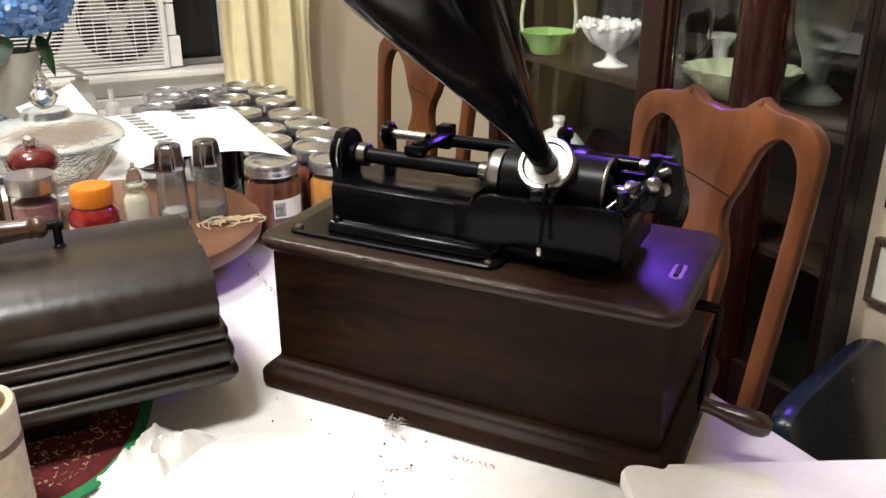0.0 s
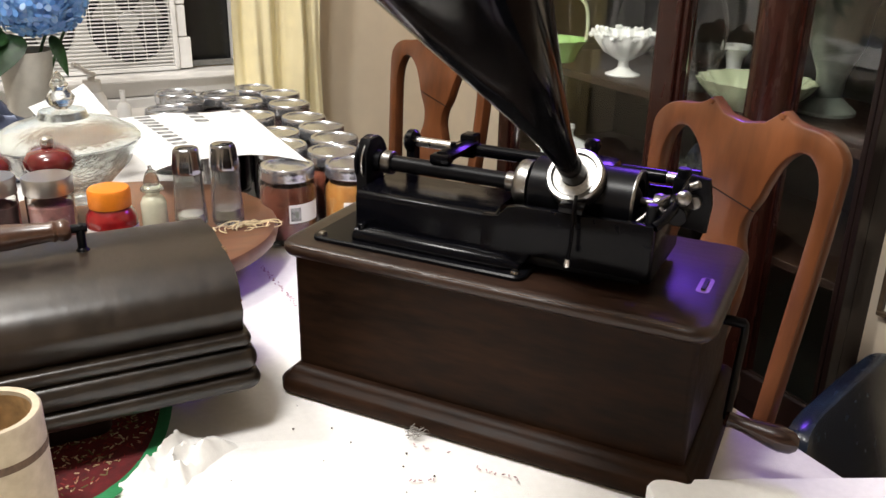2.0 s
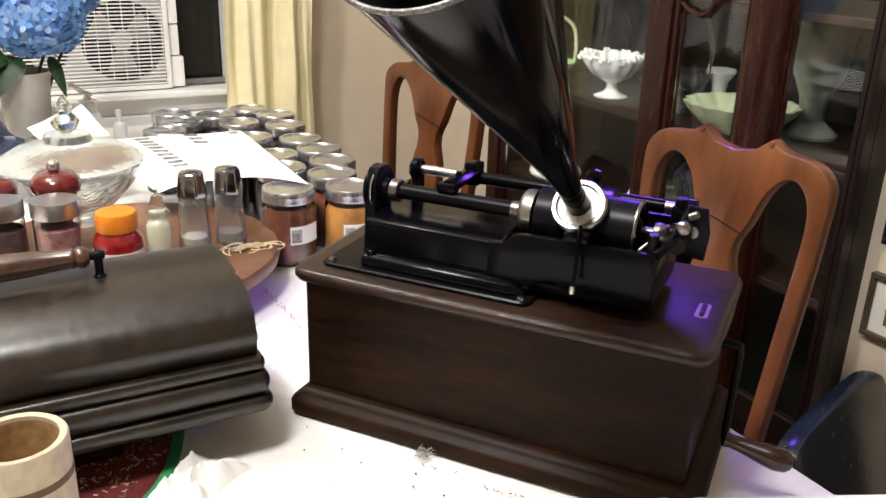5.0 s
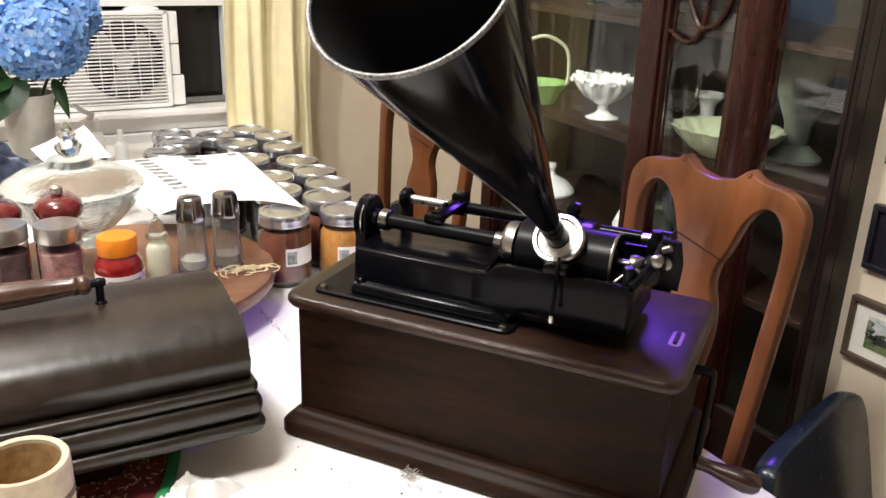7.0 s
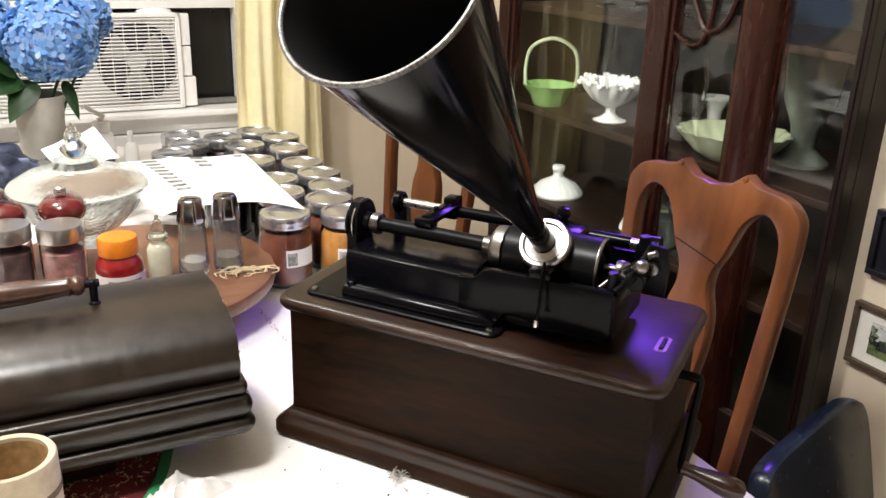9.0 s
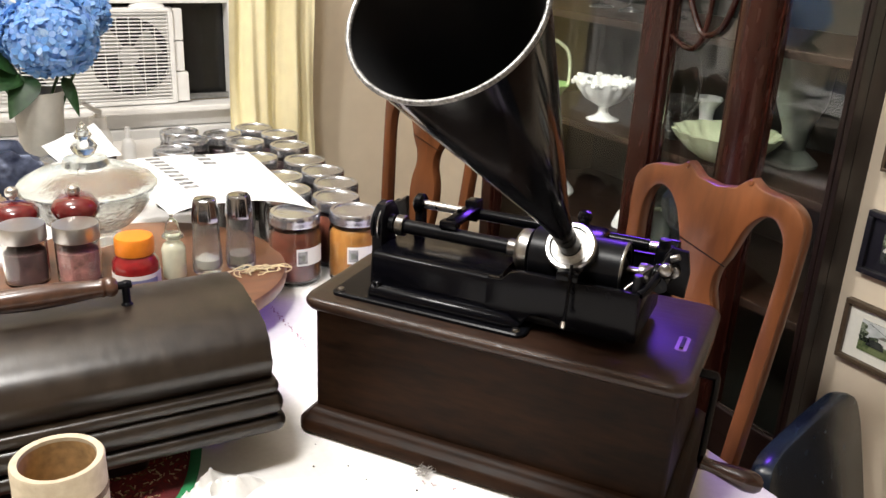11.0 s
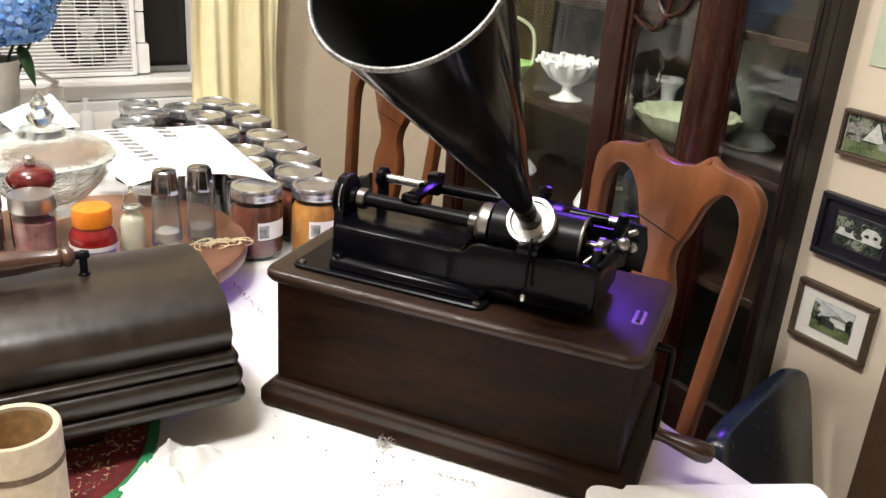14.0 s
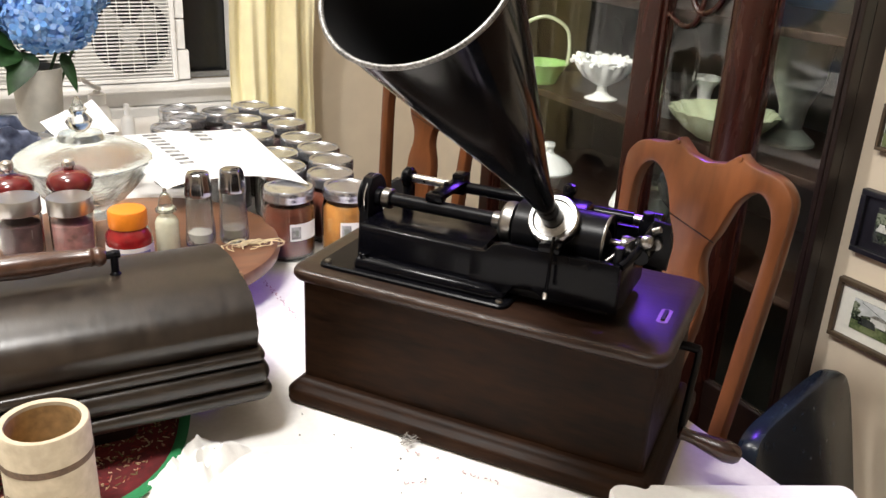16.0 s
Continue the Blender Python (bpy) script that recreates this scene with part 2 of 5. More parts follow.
def island(name, colours, rough=0.7):
    """Petals and flecks: each island takes its own shade."""
    m = bpy.data.materials.new(name)
    m.use_nodes = True
    nt = m.node_tree
    g, ramp = nt.nodes.new("ShaderNodeNewGeometry"), nt.nodes.new("ShaderNodeValToRGB")
    cr = ramp.color_ramp
    cr.elements[0].color, cr.elements[1].color = (*colours[0], 1), (*colours[-1], 1)
    for i, c in enumerate(colours[1:-1]):
        cr.elements.new((i + 1) / (len(colours) - 1)).color = (*c, 1)
    nt.links.new(g.outputs["Random Per Island"], ramp.inputs[0])
    nt.links.new(ramp.outputs[0], nt.nodes["Principled BSDF"].inputs["Base Color"])
    nt.nodes["Principled BSDF"].inputs["Roughness"].default_value = rough
    return m


M["petal"] = island("hydrangea_blue", [(0.18, 0.42, 0.82), (0.30, 0.58, 0.95), (0.36, 0.56, 0.94), (0.58, 0.77, 0.97)])
M["matred"] = island("red_floral_print", [(0.22, 0.012, 0.014), (0.30, 0.02, 0.02), (0.62, 0.5, 0.32), (0.5, 0.4, 0.22), (0.10, 0.10, 0.03), (0.24, 0.015, 0.02)], 0.9)


# ---- building helpers ----
def part(name, bm, material, parent=None, label="", smooth=True):
    me = bpy.data.meshes.new(name)
    bmesh.ops.recalc_face_normals(bm, faces=bm.faces[:])
    bm.to_mesh(me)
    bm.free()
    for p in me.polygons:
        p.use_smooth = smooth
    if smooth:
        me.set_sharp_from_angle(angle=radians(38))
    me.materials.append(material)
    ob = new(name, me)
    if parent:
        ob.parent = parent
    if label:
        ob["label"] = label
    return ob


def thing(name, m, label, category, group=""):
    ob = new(name)
    ob.empty_display_size = 0.05
    ob.matrix_basis = m
    return tagged(ob, label, category, group)


def box(x0, x1, y0, y1, z0, z1, bevel=0.0, seg=2, bm=None):
    b = bmesh.new()
    bmesh.ops.create_cube(b, size=1.0, matrix=Matrix.LocRotScale(((x0 + x1) / 2, (y0 + y1) / 2, (z0 + z1) / 2), None, (x1 - x0, y1 - y0, z1 - z0)))
    if bevel:
        bmesh.ops.bevel(b, geom=b.edges[:], offset=bevel, segments=seg, affect="EDGES", profile=0.5)
    return b


def rounded(x0, x1, y0, y1, levels, r=0.02, n=6):
    """A slab with rounded corners, from levels of (z, inset): a moulded edge all round."""
    b = bmesh.new()
    rings = []
    for z, d in levels:
        ring, rr = [], max(0.002, r - d)
        for cx, cy, a0 in ((x1 - d - rr, y1 - d - rr, 0), (x0 + d + rr, y1 - d - rr, 90), (x0 + d + rr, y0 + d + rr, 180), (x1 - d - rr, y0 + d + rr, 270)):
            for i in range(n + 1):
                a = radians(a0 + 90 * i / n)
                ring.append(b.verts.new((cx + rr * math.cos(a), cy + rr * math.sin(a), z)))
        rings.append(ring)
    for a, c in zip(rings, rings[1:]):
        for i in range(len(a)):
            j = (i + 1) % len(a)
            b.faces.new((a[i], a[j], c[j], c[i]))
    b.faces.new(rings[0][::-1])
    b.faces.new(rings[-1])
    return b


def lathe(profile, n=40, m=None, wob=None):
    """Turns (radius, height) pairs about z. A radius of 0 closes the end."""
    b = bmesh.new()
    rings = []
    for k, (r, z) in enumerate(profile):
        if r <= 1e-6:
            rings.append([b.verts.new((0, 0, z))])
        else:
            ring = []
            for i in range(n):
                a = 2 * math.pi * i / n
                rr = r * (wob(a, z) if wob else 1.0)
                ring.append(b.verts.new((rr * math.cos(a), rr * math.sin(a), z)))
            rings.append(ring)
    for p, q in zip(rings, rings[1:]):
        for i in range(n):
            j = (i + 1) % n
            if len(p) == 1 and len(q) > 1:
                b.faces.new((p[0], q[j], q[i]))
            elif len(q) == 1 and len(p) > 1:
                b.faces.new((p[i], p[j], q[0]))
            elif len(p) > 1:
                b.faces.new((p[i], p[j], q[j], q[i]))
    if m:
        b.transform(m)
    return b


def along(p, q):
    """The matrix that takes z = 0..1 onto the way from p to q (z in metres from p)."""
    p, q = Vector(p), Vector(q)
    return Matrix.Translation(p) @ (q - p).to_track_quat("Z", "Y").to_matrix().to_4x4()


def rod(p, q, r, n=16, r2=None, ch=0.0008):
    length = (Vector(q) - Vector(p)).length
    s = r if r2 is None else r2
    return lathe([(0, 0), (max(r - ch, 1e-4), 0), (r, ch), (s, length - ch), (max(s - ch, 1e-4), length), (0, length)], n, along(p, q))


def tube(points, radius, n=10):
    """A round bar along points; radius is one number or one for each point."""
    b = bmesh.new()
    pts = [Vector(p) for p in points]
    rad = radius if isinstance(radius, (list, tuple)) else [radius] * len(pts)
    rings, up = [], None
    for i, p in enumerate(pts):
        d = (pts[min(i + 1, len(pts) - 1)] - pts[max(i - 1, 0)]).normalized()
        if up is None:
            up = d.orthogonal().normalized()
        up = (up - d * up.dot(d)).normalized()
        side = d.cross(up)
        rings.append([b.verts.new(p + rad[i] * (math.cos(2 * math.pi * k / n) * up + math.sin(2 * math.pi * k / n) * side)) for k in range(n)])
    for p, q in zip(rings, rings[1:]):
        for k in range(n):
            b.faces.new((p[k], p[(k + 1) % n], q[(k + 1) % n], q[k]))
    b.faces.new(rings[0][::-1])
    b.faces.new(rings[-1])
    return b


def spline(points, n=8):
    """Catmull-Rom points through the given ones."""
    P = [Vector(p) for p in points]
    out = []
    for i in range(len(P) - 1):
        a, b, c, d = P[max(i - 1, 0)], P[i], P[i + 1], P[min(i + 2, len(P) - 1)]
        for k in range(n):
            t = k / n
            out.append(0.5 * (2 * b + (c - a) * t + (2 * a - 5 * b + 4 * c - d) * t * t + (3 * b - a - 3 * c + d) * t ** 3))
    return out + [P[-1]]


def extrude(outline, depth, m=None, bevel=0.0, holes=()):
    """A board cut to an outline (x, z pairs), from y = 0 to depth, with holes cut through."""
    b = bmesh.new()
    edges = []
    for loop in (outline, *holes):
        vs = [b.verts.new((x, 0, z)) for x, z in loop]
        edges += [b.edges.new((vs[i], vs[(i + 1) % len(vs)])) for i in range(len(vs))]
    bmesh.ops.triangle_fill(b, use_beauty=True, use_dissolve=False, edges=edges)
    got = bmesh.ops.extrude_face_region(b, geom=b.faces[:])
    bmesh.ops.translate(b, vec=(0, depth, 0), verts=[v for v in got["geom"] if isinstance(v, bmesh.types.BMVert)])
    if bevel:
        sharp = [e for e in b.edges if len(e.link_faces) == 2 and e.calc_face_angle(0) > 1.2 and abs(e.verts[0].co.y - e.verts[1].co.y) < 1e-6]
        bmesh.ops.bevel(b, geom=sharp, offset=bevel, segments=2, affect="EDGES", profile=0.5)
    if m:
        b.transform(m)
    return b


def merge(*bms):
    out = bmesh.new()
    for b in bms:
        me = bpy.data.meshes.new("scratch")
        b.to_mesh(me)
        out.from_mesh(me)
        b.free()
        bpy.data.meshes.remove(me)
    return out


def structure(name, bm, material, label, smooth=False):
    return tagged(part(name, bm, material, None, "", smooth), label, name.split("_")[0], "", "structure")


# ---- the room ----
TABLE = 0.76
structure("floor", box(-2.6, 1.6, -1.9, 3.0, -0.05, 0.0), M["floor"], "brown wooden floor boards below the dining table")
structure("ceiling", box(-2.6, 1.6, -1.9, 3.0, 2.45, 2.5), M["ceil"], "white painted ceiling over the dining room")
structure("wall_south", box(-2.6, 1.6, -1.9, -1.8, 0, 2.45), M["wall"], "cream painted wall of the dining room")
structure("wall_west", box(-2.6, -2.5, -1.8, 3.0, 0, 2.45), M["wall"], "cream painted wall of the dining room")
CAB0, CAB1 = 0.775, 1.80
structure("wall_east", merge(box(1.17, 1.27, -1.8, CAB0 + 0.012, 0, 2.45), box(1.17, 1.27, CAB1 - 0.012, 2.4, 0, 2.45), box(1.17, 1.27, CAB0 + 0.012, CAB1 - 0.012, 2.12, 2.45)), M["wall"],
          "cream painted wall hung with small framed photographs")
structure("doorway_trim", box(1.150, 1.168, 0.30, 0.573, 0, 2.05, 0.004), M["brown_door"], "brown wooden door trim beside the photographs")

# the window wall has its own frame: x along the wall, y = 0 on the plane of the fan
WIN = pose(0.452, 2.215, -0.056, 0, 0, -1.5)


def in_wall(ob):
    ob.matrix_basis = WIN
    return ob


WX0, WX1, WZ0, WZ1 = -0.62, 0.124, 0.885, 1.62
in_wall(structure("wall_north", merge(box(-3.05, WX0, 0.03, 0.16, 0.056, 2.506), box(WX1, 1.2, 0.03, 0.16, 0.056, 2.506), box(WX0, WX1, 0.03, 0.16, 0.056, WZ0), box(WX0, WX1, 0.03, 0.16, WZ1, 2.506)), M["wall"],
                  "cream painted wall with a window and yellow curtain"))
window = tagged(new("window_1"), "white painted sash window with dark night glass", "window", "", "structure")
in_wall(window)
part("window_frame", merge(box(WX1 - 0.012, WX1 + 0.05, -0.005, 0.05, WZ0 - 0.03, WZ1, 0.003), box(WX0 - 0.05, WX0 + 0.012, -0.005, 0.05, WZ0 - 0.03, WZ1, 0.003)), M["trim"], window, "", False)
part("sash_rail", merge(box(WX0, WX1 - 0.012, 0.0, 0.035, 1.133, 1.152, 0.002), box(WX0, WX1 - 0.012, 0.006, 0.045, 1.155, 1.19, 0.003)), M["trim"], window, "", False)
part("pane", box(WX0, WX1, 0.055, 0.059, WZ0, WZ1), M["night"], window, "dark night glass", False)
part("screen_track", box(0.005, WX1 - 0.012, 0.02, 0.03, 0.888, 0.902, 0.002), M["alu"], window, "dull aluminium track", False)
part("window_sill", merge(box(WX0 - 0.1, WX1 + 0.012, -0.045, 0.03, 0.868, 0.884, 0.004), box(WX0 - 0.08, WX1 + 0.08, -0.012, 0.03, 0.828, 0.866, 0.003)), M["trim"], window, "", False)
part("apron", merge(box(-1.2, WX1 + 0.08, -0.02, 0.03, 0.79, 0.826, 0.004), box(-1.2, WX1 + 0.08, -0.03, 0.03, 0.74, 0.788, 0.004), box(-1.2, WX1 + 0.08, -0.02, 0.03, 0.10, 0.738, 0.004)), M["trim"], window, "", False)

# ---- window fan ----
fan = thing("window_fan", WIN, "white plastic twin window fan set in the open sash", "fan")
FW0, FW1, FZ0, FZ1 = -0.56, -0.028, 0.887, 1.123
R, CZ, CX = 0.097, 1.003, -0.133
circle = [(CX + R * math.cos(2 * math.pi * i / 48), CZ + R * math.sin(2 * math.pi * i / 48)) for i in range(48)]
circle2 = [(CX - 0.22 + R * math.cos(2 * math.pi * i / 48), CZ + R * math.sin(2 * math.pi * i / 48)) for i in range(48)]
part("housing", merge(extrude([(FW0, FZ0), (FW1, FZ0), (FW1, FZ1), (FW0, FZ1)], 0.02, Matrix.Translation((0, 0.004, 0)), 0.0, (circle, circle2)), box(FW0, FW1, -0.012, 0.03, FZ0, FZ0 + 0.010, 0.002),
                      box(FW0, FW1, -0.012, 0.03, FZ1 - 0.010, FZ1, 0.002), box(FW1 - 0.012, FW1, -0.012, 0.03, FZ0, FZ1, 0.002)), M["plastic"], fan, "", False)
part("side_panel", merge(box(FW1 + 0.001, 0.004, -0.004, 0.02, FZ0 + 0.002, 0.963, 0.002), box(FW1 + 0.001, -0.004, -0.002, 0.02, 0.966, 1.04, 0.002), box(FW1 + 0.001, -0.004, -0.004, 0.02, 1.043, FZ1 - 0.003, 0.002)), M["plastic"], fan, "", False)
part("well", merge(box(FW0, FW1, 0.046, 0.05, FZ0, FZ1)), M["fanback"], fan, "dark fan well", False)
for k in range(2):
    cx = CX - 0.22 * k
    for i in range(3):
        a0 = radians(28 + 120 * i + 50 * k)
        pts = [(cx + r * math.cos(a0 + s * w), CZ + r * math.sin(a0 + s * w)) for s, rs in ((-1, (0.018, 0.05, 0.084)), (1, (0.084, 0.05, 0.018))) for r in rs for w in ({0.018: 0.5, 0.05: 0.52, 0.084: 0.44}[r],)]
        part("blade", extrude(pts, 0.003, Matrix.Translation((0, 0.032, 0))), M["fanblade"], fan, "pale grey blade", False)
    part("hub", rod((cx, 0.046, CZ), (cx, 0.024, CZ), 0.024, 20), M["plastic"], fan)
part("top_cap", lathe([(0.040, 0), (0.040, 0.004), (0.034, 0.012), (0.020, 0.017), (0, 0.018)], 32, Matrix.Translation((-0.085, 0.012, FZ1 - 0.002)) @ Matrix.Diagonal((1.1, 0.4, 1, 1))), M["plastic"], fan)
n_sl = 25
for i in range(n_sl):
    z = FZ0 + 0.014 + (FZ1 - FZ0 - 0.028) * i / (n_sl - 1)
    part("slat", box(FW0, FW1 - 0.012, -0.010, -0.004, z - 0.0013, z + 0.0013), M["plastic"], fan, "", False)
for i in range(7):
    x = CX - 0.09 + 0.03 * i
    part("grille_bar", box(x - 0.0012, x + 0.0012, -0.004, -0.001, FZ0 + 0.01, FZ1 - 0.01), M["plastic"], fan, "", False)


# ---- curtain ----
def curtain():
    b = bmesh.new()
    cols, rows = 90, 26
    grid = []
    for j in range(rows + 1):
        z = 0.60 + 1.5 * j / rows
        row = []
        for i in range(cols + 1):
            u = i / cols
            x = 0.095 + 0.225 * u + 0.006 * math.sin(5 * z)
            fold = (0.017 + 0.009 * math.sin(9 * u + 2.2 * z)) * math.sin(2 * math.pi * (2.6 * u + 0.14 * math.sin(3.4 * z + 2 * u))) + 0.007 * math.sin(2 * math.pi * (5.9 * u) + 2.0 * z) + 0.012 * noise.noise((u * 7, z * 5, 3))
            row.append(b.verts.new((x, -0.085 + fold, z)))
        grid.append(row)
    for p, q in zip(grid, grid[1:]):
        for i in range(cols):
            b.faces.new((p[i], p[i + 1], q[i + 1], q[i]))
    got = bmesh.ops.extrude_face_region(b, geom=b.faces[:])
    bmesh.ops.translate(b, vec=(0, 0.003, 0), verts=[v for v in got["geom"] if isinstance(v, bmesh.types.BMVert)])
    ob = part("curtain", b, M["curtain"])
    ob.matrix_basis = WIN
    return tagged(ob, "pale yellow cotton curtain hanging in soft folds", "curtain")


curtain()
structure("curtain_rail", rod((0.35, 2.10, 2.08), (1.0, 2.02, 2.08), 0.01), M["trim"], "white curtain rail above the window")


# ---- table and cloth ----
table = thing("dining_table", pose(0, 0, 0), "dining table laid with a white damask cloth", "table")
part("tabletop", box(-0.62, 0.574, -0.30, 2.12, 0.725, 0.753, 0.004), M["mahog"], table)
for x in (-0.55, 0.52):
    for y in (-0.22, 2.03):
        part("leg", rod((x, y, 0.0), (x, y, 0.725), 0.022, 16, 0.035), M["mahog"], table)


def cloth():
    b = bmesh.new()
    nx, ny = 60, 110
    x0, x1, y0, y1 = -0.66, 0.583, -0.34, 2.14
    def h(x, y):
        return TABLE - 0.0016 + 0.0014 * noise.noise((x * 7, y * 7, 0.3)) + 0.0008 * noise.noise((x * 22, y * 22, 1.3))
    grid = [[b.verts.new((x0 + (x1 - x0) * i / nx, y0 + (y1 - y0) * j / ny, h(x0 + (x1 - x0) * i / nx, y0 + (y1 - y0) * j / ny))) for i in range(nx + 1)] for j in range(ny + 1)]
    for p, q in zip(grid, grid[1:]):
        for i in range(nx):
            b.faces.new((p[i], p[i + 1], q[i + 1], q[i]))
    hems = [grid[0], [r[-1] for r in grid], grid[-1][::-1], [r[0] for r in grid][::-1]]
    out = ((0, -1), (1, 0), (0, 1), (-1, 0))
    for line, (dx, dy) in zip(hems, out):
        prev = line
        for k, (o, dz) in enumerate(((0.006, 0.004), (0.009, 0.02), (0.012, 0.14), (0.016, 0.26))):
            cur = []
            for n_, v in enumerate(line):
                w = 0.012 * max(0, k - 1) * math.sin(n_ * 0.55 + dx)
                cur.append(b.verts.new((v.co.x + dx * (o + w), v.co.y + dy * (o + w), v.co.z - dz)))
            for i in range(len(line) - 1):
                b.faces.new((prev[i], prev[i + 1], cur[i + 1], cur[i]))
            prev = cur
    return tagged(part("tablecloth", b, M["cloth"]), "white damask tablecloth spread over the dining table", "tablecloth")


cloth()
# line of red stitching woven into the cloth
st = bmesh.new()
for (xa, ya), (xb, yb), n_ in (((0.27, 1.067), (0.272, 0.926), 40), ((0.268, 0.603), (0.292, 0.575), 8), ((0.235, 0.560), (0.262, 0.548), 9), ((0.205, 0.540), (0.190, 0.520), 7), ((0.300, 0.548), (0.330, 0.512), 9)):
    for i in range(n_):
        u = i / n_
        x, y = xa + (xb - xa) * u + random.uniform(-0.003, 0.003), ya + (yb - ya) * u
        if random.random() < 0.25:
            continue
        bmesh.ops.create_cube(st, size=1.0, matrix=Matrix.LocRotScale((x, y, TABLE + 0.0012), Euler((0, 0, random.uniform(0, 3))), (0.0032, 0.0011, 0.0008)))
tagged(part("embroidery", st, M["rose"]), "faded pink stitched pattern in the white tablecloth", "embroidery", "", "stuff")
th = thing("loose_threads", pose(0.2767, 0.6156, TABLE + 0.001) @ Matrix.Diagonal((0.62, 0.62, 0.9, 1)), "small tangle of loose grey threads on the tablecloth", "threads")
for i in range(14):
    a = random.uniform(0, 6.28)
    c = Vector((random.uniform(-0.012, 0.012), random.uniform(-0.008, 0.008), 0.0015))
    pts = [c + Vector((0.009 * math.cos(a + k * 0.9) * (1 + 0.3 * k / 5), 0.006 * math.sin(a + k * 0.9), random.uniform(0, 0.007))) for k in range(6)]
    part("thread", tube(spline(pts, 4), 0.0005, 5), M["thread"], th)

# ---- phonograph ----
PH = pose(0.2, 0.765, TABLE, 0, 0, math.degrees(math.atan2(-0.8146, 0.58)))
ph = thing("phonograph", PH, "antique cylinder phonograph in a dark oak case with black ironwork", "phonograph")
L, D = 0.413, 0.208
case = part("case", rounded(0.016, L - 0.010, 0.004, D - 0.008, [(0.018, 0), (0.146, 0)], 0.006), M["case"], ph)
part("base_moulding", rounded(0.004, L + 0.009, -0.018, D + 0.010, [(0.0005, 0.002), (0.003, 0.0), (0.013, 0.0), (0.017, 0.003), (0.019, 0.008), (0.022, 0.010), (0.026, 0.014), (0.0265, 0.018)], 0.014), M["case"], ph)
part("top_board", rounded(0.0, L, -0.003, D, [(0.141, 0.008), (0.143, 0.003), (0.147, 0.0), (0.151, 0.0), (0.1545, 0.0025), (0.156, 0.007)], 0.022, 8), M["case_top"], ph, "worn dark oak top with a pale edge")
# pale flecks: edge wear, and the bevel's thin highlight put in as colour
wear_glint = bmesh.new()
for i in range(150):
    a_ = random.uniform(0.02, L - 0.02)
    bmesh.ops.create_icosphere(wear_glint, subdivisions=1, radius=1.0, matrix=Matrix.LocRotScale((a_, -0.0002 + random.uniform(-0.0006, 0.0006), 0.1540), None, (random.uniform(0.002, 0.010), 0.0007, 0.0005)))
part("worn_edge_glint", wear_glint, M["wornwood_glint"], ph, "pale worn edge of the oak top with its highlight")
# bedplate flange with screws
FZ = 0.156
bed = part("bedplate", rounded(0.026, 0.246, 0.018, 0.185, [(FZ, 0), (FZ + 0.003, 0), (FZ + 0.0045, 0.0015)], 0.010), M["satin"], ph, "black japanned iron bedplate")
for a, b_ in ((0.036, 0.026), (0.236, 0.026), (0.036, 0.177)):
    part("screw", lathe([(0, 0), (0.0042, 0), (0.0042, 0.001), (0.003, 0.0026), (0, 0.003)], 14, Matrix.Translation((a, b_, FZ + 0.0045))), M["steel_dark"], bed)
part("toe_ridge", tube([(0.066, 0.036, FZ + 0.007), (0.07, 0.036, FZ + 0.007), (0.222, 0.036, FZ + 0.007), (0.236, 0.036, FZ + 0.005)], [0.006, 0.0105, 0.0105, 0.005], 14), M["black"], bed)
part("corner_stud", rod((0.076, 0.034, FZ + 0.002), (0.076, 0.034, FZ + 0.021), 0.005, 14), M["black"], bed)
# scuffs along the front edge of the top, pale also for its highlight
sc = bmesh.new()
for i in range(70):
    a = random.uniform(0.02, L - 0.02)
    bmesh.ops.create_icosphere(sc, subdivisions=1, radius=1.0, matrix=Matrix.LocRotScale((a, -0.0008 + random.uniform(-0.0006, 0.0006), 0.1544), Euler((radians(-45), 0, random.uniform(-0.1, 0.1))), (random.uniform(0.001, 0.006), random.uniform(0.0003, 0.0007), 0.0004)))
part("worn_edge_glint", sc, M["wornwood_glint"], ph, "pale scuffs and highlight flecks along the top edge")
# motor cover: a rounded hood that steps up to the apron
def hood():
    prof = [(0.040, 0.160), (0.0385, 0.200), (0.0395, 0.2035), (0.042, 0.2055), (0.046, 0.206), (0.108, 0.2075), (0.1115, 0.2055), (0.114, 0.160)]
    b = bmesh.new()
    rows = [[b.verts.new((a, y, z)) for y, z in prof] for a in (0.066, 0.068, 0.198, 0.207, 0.214)]
    for v in rows[0]:
        v.co.y = 0.076 + (v.co.y - 0.076) * 0.97
    for v in rows[-1]:
        v.co.z = v.co.z + (0.009 if v.co.z > 0.17 else 0)
    for p, q in zip(rows, rows[1:]):
        for i in range(len(prof) - 1):
            b.faces.new((p[i], p[i + 1], q[i + 1], q[i]))
    b.faces.new(rows[0])
    b.faces.new(rows[-1][::-1])
    return b
part("motor_cover", hood(), M["black"], ph, "black enamelled motor cover")
ap = [(0.198, 0.160), (0.236, 0.160), (0.246, 0.176), (0.262, 0.180), (0.275, 0.172), (0.344, 0.172), (0.350, 0.180), (0.350, 0.221), (0.232, 0.219), (0.222, 0.217), (0.214, 0.208), (0.198, 0.206)]
part("front_apron", extrude(ap, 0.010, Matrix.Translation((0, 0.034, 0)), 0.0015), M["black"], ph, "black enamelled iron apron")
part("rear_apron", extrude(ap, 0.008, Matrix.Translation((0, 0.150, 0)), 0.0012), M["black"], ph)
part("end_wall", box(0.340, 0.350, 0.044, 0.150, 0.166, 0.214, 0.0015), M["black"], ph)
